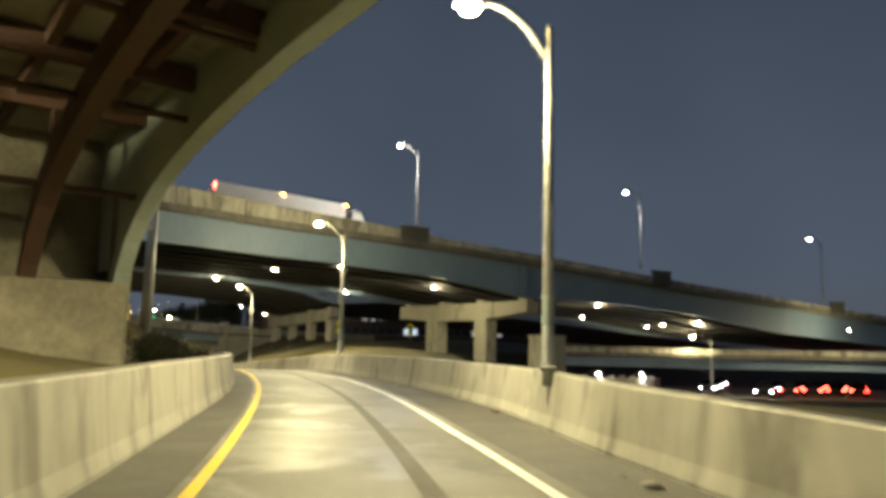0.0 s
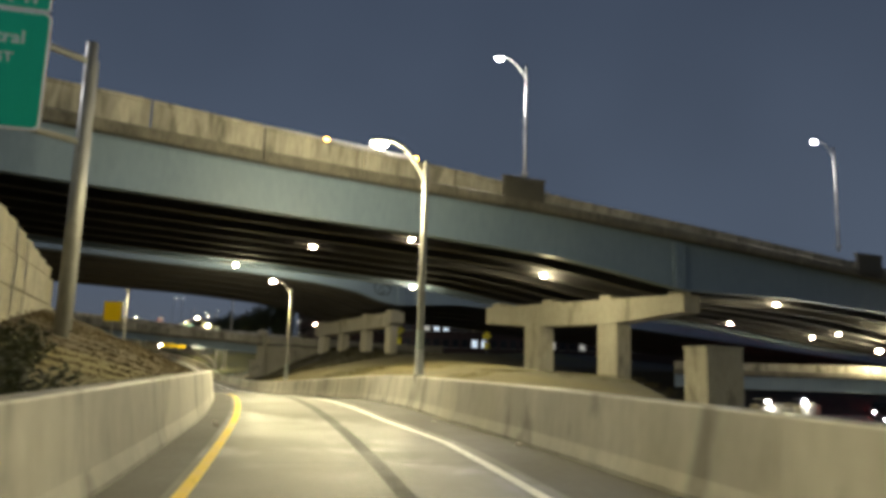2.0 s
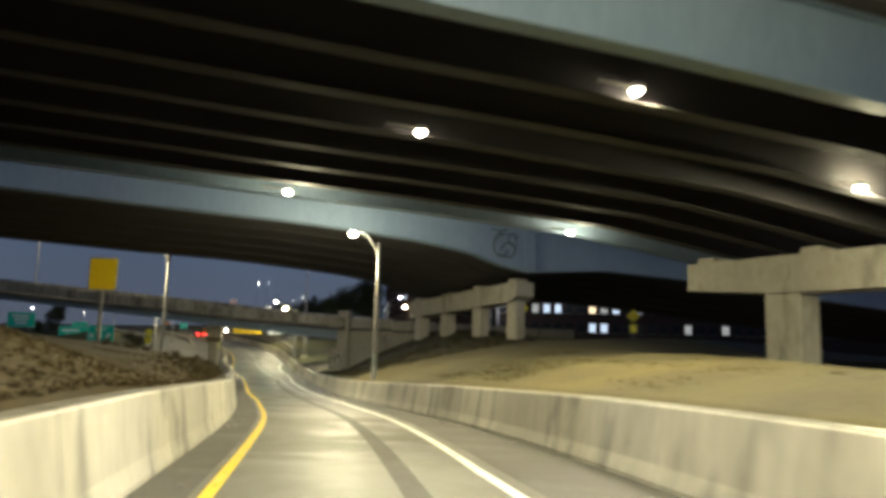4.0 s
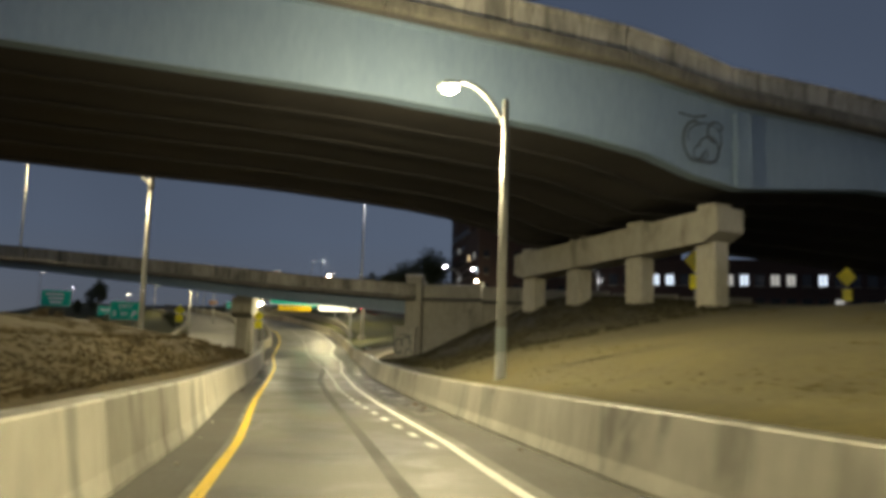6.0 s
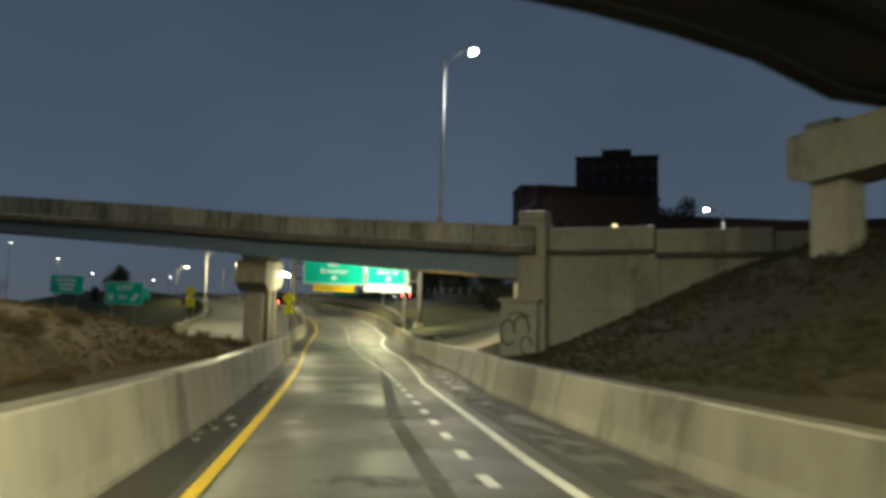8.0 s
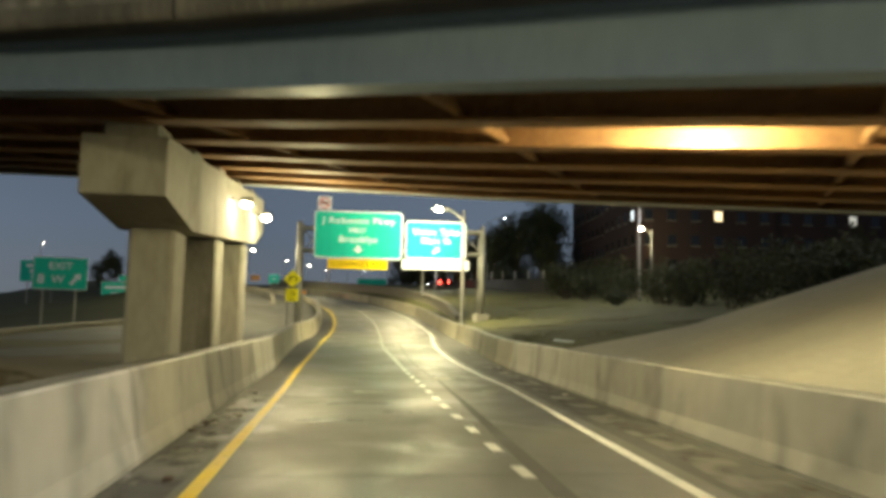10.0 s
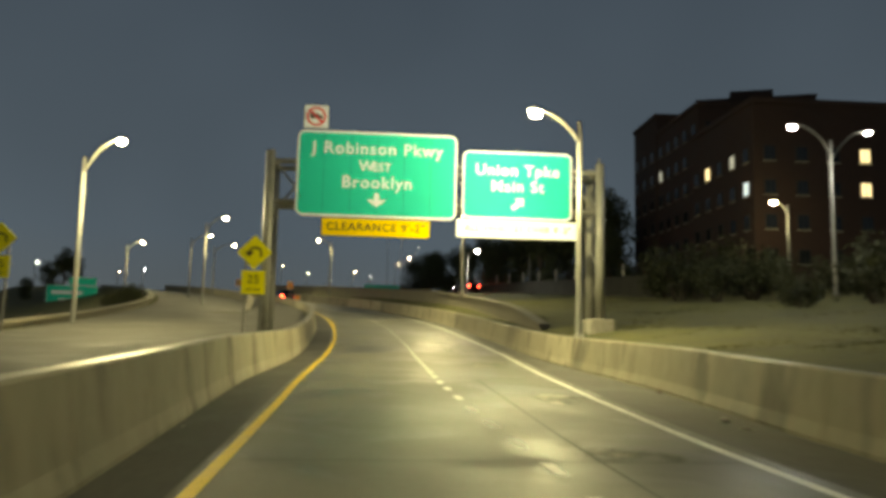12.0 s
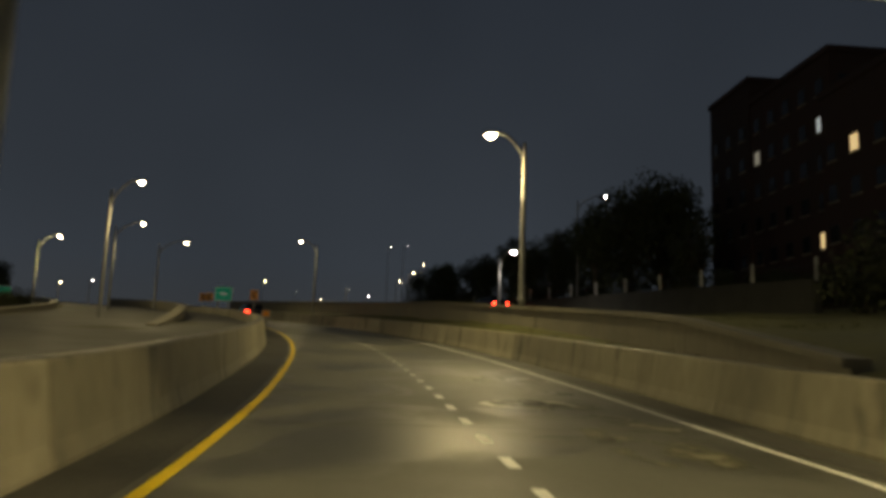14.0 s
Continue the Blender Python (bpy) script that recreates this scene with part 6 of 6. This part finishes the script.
# ---------------------------------------------------------------- far lights of the city
FAR = "small far street lamp among the city lights"
FAR_LAMPS = [(-132, 266, 9.5), (-124.5, 271, 11.5), (-118, 274, 9.0), (-113.5, 276, 8.0), (-110.5, 277.2, 10.5), (-172, 202, 12.7), (-166, 209, 10), (-161, 214, 7), (-157, 218, 6.2), (-152, 222.5, 6.1), (-149, 225, 6.7),
             (-146, 260.3, 10.6), (-158, 288.5, 11.4), (-164.2, 308.4, 11.5), (-135.1, 279.2, 9.5), (-114.6, 255.6, 11.0),
             (-136.8, 291.5, 21.2), (-133.8, 292.8, 21.6), (-130.5, 294.8, 17.8), (-126.2, 297, 15.4), (-122.7, 298.3, 17.3)]
for x, y, z in FAR_LAMPS:
    street_lamp((x, y, ground_z(x, y) - 0.3), z - 0.5, (x + 1.0, y - 0.6, z), True, FAR, 0, COOL if (int(x) % 2) else WARM, "far street lamps", 0.07, size=0.5)


# ---------------------------------------------------------------- surface of the roadway: damp, patched, littered
def road_blot(name, s, d, along, across, material, label, category, up, seed, ragged=0.35, sides=30):
    """A flat patch with an uneven rim that follows the road's surface."""
    r = random.Random(seed)
    bm = bmesh.new()
    rim = []
    waves = [(j, r.uniform(0, 6.28), r.uniform(0.3, 1.0) / j) for j in (2, 3, 5, 7)]
    for k in range(sides):
        a = 2 * math.pi * k / sides
        q = 1.0 + ragged * sum(w * math.sin(j * a + p) for j, p, w in waves)
        rim.append(bm.verts.new(at_road(s + along / 2 * q * math.cos(a), d - across / 2 * q * math.sin(a), up)))
    mid = bm.verts.new(at_road(s, d, up))
    for k in range(sides):
        bm.faces.new((mid, rim[k], rim[(k + 1) % sides]))
    bmesh.ops.recalc_face_normals(bm, faces=bm.faces)
    for f in bm.faces:
        if f.normal.z < 0:
            f.normal_flip()
    return tagged(link_mesh(name, bm, material), label, category, kind="structure")


def road_square(s, d, along, across, material, label, category, up):
    bm = bmesh.new()
    rows = []
    for k in range(5):
        q = s + along * k / 4
        rows.append((bm.verts.new(at_road(q, d - across / 2, up)), bm.verts.new(at_road(q, d + across / 2, up))))
    for (a, b), (c, e) in zip(rows[:-1], rows[1:]):
        bm.faces.new((a, b, e, c))
    return tagged(link_mesh("trim", bm, material), label, category, kind="structure")


for k, (s, d, a, w) in enumerate(((119.0, -0.1, 0.45, 1.5), (121.6, 0.1, 0.5, 1.8), (120.2, 1.2, 0.3, 0.9), (90.0, 0.6, 0.5, 1.8), (95.5, 1.2, 0.4, 1.4), (101, 0.3, 0.6, 1.2), (164, 3.0, 0.5, 1.2), (170, 4.4, 0.9, 0.7))):
    road_blot("damp_stain", s, d, a, w, STAIN, "dark wet streak across the roadway", "stain", 0.0088 + 0.0001 * k, 40 + k, 0.28)
# pale yellowish patches, their tone partly painted for the lane's wet sheen
for k, (s, d, a, w) in enumerate(((128, 3.3, 1.4, 1.1), (133, 3.7, 1.2, 1.3), (139.5, 3.1, 1.0, 1.4), (145, 3.7, 1.6, 0.9), (150.5, 3.0, 0.7, 1.6), (155, 3.9, 2.8, 1.5), (162, 4.0, 4.4, 2.0), (167, 3.4, 1.6, 2.2), (172, 3.9, 2.0, 2.2), (124, 0.4, 0.7, 1.5))):
    road_blot("road_patch", s + a / 2, d, a, w, PATCH, "pale patch in the lane, partly for wet sheen", "road patch", 0.0072 + 0.0001 * k, 70 + k, 0.2)
for k in range(24):
    s = -20 + k * 8.4
    road_square(s, (table(s, YELLOW_D) + table(s, WHITE_D)) / 2, 0.045, table(s, WHITE_D) - table(s, YELLOW_D) - 0.3, SHOULDER, "dark transverse slab joint across the lane", "road joint", 0.0098)

board = box((-0.42, -0.06, 0.0), (0.42, 0.06, 0.05), pose(-46.6, 131.2, ground_z(-46.6, 131.2) + 0.03, 0, 4, 12), bevel=0.01)
tagged(link_mesh("board", board, SIGN_WHITE), "short pale board lying on the grass slope", "board")
DEAD_LEAF = surface("rotting_leaves", (0.05, 0.026, 0.015), (0.14, 0.075, 0.042), (0.7, 0.95), (3.0, 20.0), 0.4)
# trodden litter along the foot of the barriers
lit_rng = random.Random(9)


def litter(s, d, size, pale):
    kind = lit_rng.random()
    p = at_road(s, d, 0.012)
    bm = bmesh.new()
    bmesh.ops.create_icosphere(bm, subdivisions=1, radius=1.0)
    for v in bm.verts:
        q = 1.0 + lit_rng.uniform(-0.35, 0.35)
        v.co = Vector((v.co.x * size * q, v.co.y * size * 0.7 * q, max(0.0, v.co.z + 0.5) * size * (0.22 if kind < 0.7 else 0.45)))
    ob = link_mesh("litter", bm, LITTER if pale else DEAD_LEAF, None, True)
    ob.matrix_world = Matrix.Translation(p) @ Matrix.Rotation(lit_rng.uniform(0, 6.3), 4, "Z")
    tagged(ob, "crumpled pale litter lying at the foot of the barrier" if pale else "brown clump of rotting leaves at the foot of the barrier", "litter", "roadside litter")


for k in range(70):
    s = lit_rng.choice([lit_rng.uniform(84, 106), lit_rng.uniform(112, 124), lit_rng.uniform(30, 150)])
    litter(s, table(s, LEFT_D) + lit_rng.uniform(0.05, 0.5), lit_rng.uniform(0.025, 0.07), lit_rng.random() < 0.75)
for k in range(30):
    s = lit_rng.uniform(5, 150)
    litter(s, table(s, RIGHT_D) - lit_rng.uniform(0.08, 0.6), lit_rng.uniform(0.04, 0.14), lit_rng.random() < 0.5)


for k in range(34):
    s, spread = lit_rng.choice(((118.4, 0.7), (104.7, 0.8), (101.8, 0.6), (94.5, 0.6)))
    q = s + lit_rng.gauss(0, spread)
    litter(q, table(q, LEFT_D) + abs(lit_rng.gauss(0.1, 0.14)) + 0.03, lit_rng.uniform(0.04, 0.1), lit_rng.random() < 0.7)


# ---------------------------------------------------------------- rough grass on the banks
def grass_tufts(count, s0, s1, d0, d1, high, label, material, seed):
    r = random.Random(seed)
    verts, faces = [], []
    while len(faces) < count:
        s = r.uniform(s0, s1)
        d = d0 + (d1 - d0) * r.random() ** 1.4
        p = at_road(s, d)
        p.z = ground_z(p.x, p.y) - 0.05
        if noise.noise(Vector((p.x * 0.35, p.y * 0.35, 3.0))) < r.uniform(-1.0, 0.0):
            continue
        for b in range(7):
            a = r.uniform(0, 6.28)
            h = high * r.uniform(0.4, 1.2)
            w = 0.018 + 0.02 * r.random()
            lean = Vector((math.cos(a), math.sin(a), 0)) * h * r.uniform(0.2, 0.8)
            q = p + Vector((r.uniform(-0.14, 0.14), r.uniform(-0.14, 0.14), 0))
            side = Vector((-math.sin(a), math.cos(a), 0)) * w
            i = len(verts)
            verts += [q - side, q + side, q + lean + Vector((0, 0, h))]
            faces.append((i, i + 1, i + 2))
    me = bpy.data.meshes.new("grass")
    me.from_pydata([tuple(v) for v in verts], [], faces)
    me.materials.append(material)
    tagged(new("grass", me), label, "grass", kind="stuff")


DRY_BLADE = surface("dry_grass_blades", (0.04, 0.035, 0.011), (0.14, 0.118, 0.038), (0.85, 1.0), (0.6, 9.0), 0.0, contrast=0.7)
BROWN_BLADE = surface("brown_scrub_blades", (0.034, 0.026, 0.010), (0.098, 0.072, 0.028), (0.85, 1.0), (0.6, 9.0), 0.0, contrast=0.7)
GREEN_BLADE = surface("dark_grass_blades", (0.026, 0.029, 0.006), (0.085, 0.085, 0.019), (0.85, 1.0), (0.6, 9.0), 0.0, contrast=0.7)
grass_tufts(190000, 36, 118, -3.0, -10.5, 0.06, "rough brown winter grass on the bank", BROWN_BLADE, 1)
grass_tufts(60000, 40, 112, 5.0, 15.0, 0.035, "rough brown winter grass on the bank", DRY_BLADE, 2)
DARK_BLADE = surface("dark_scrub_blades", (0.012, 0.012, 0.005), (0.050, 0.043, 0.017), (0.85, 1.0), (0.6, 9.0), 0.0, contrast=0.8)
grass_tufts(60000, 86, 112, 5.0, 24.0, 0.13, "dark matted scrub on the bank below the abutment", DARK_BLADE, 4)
grass_tufts(60000, 118, 190, 7.2, 22.0, 0.05, "dark rough grass on the slope below the trees", GREEN_BLADE, 3)
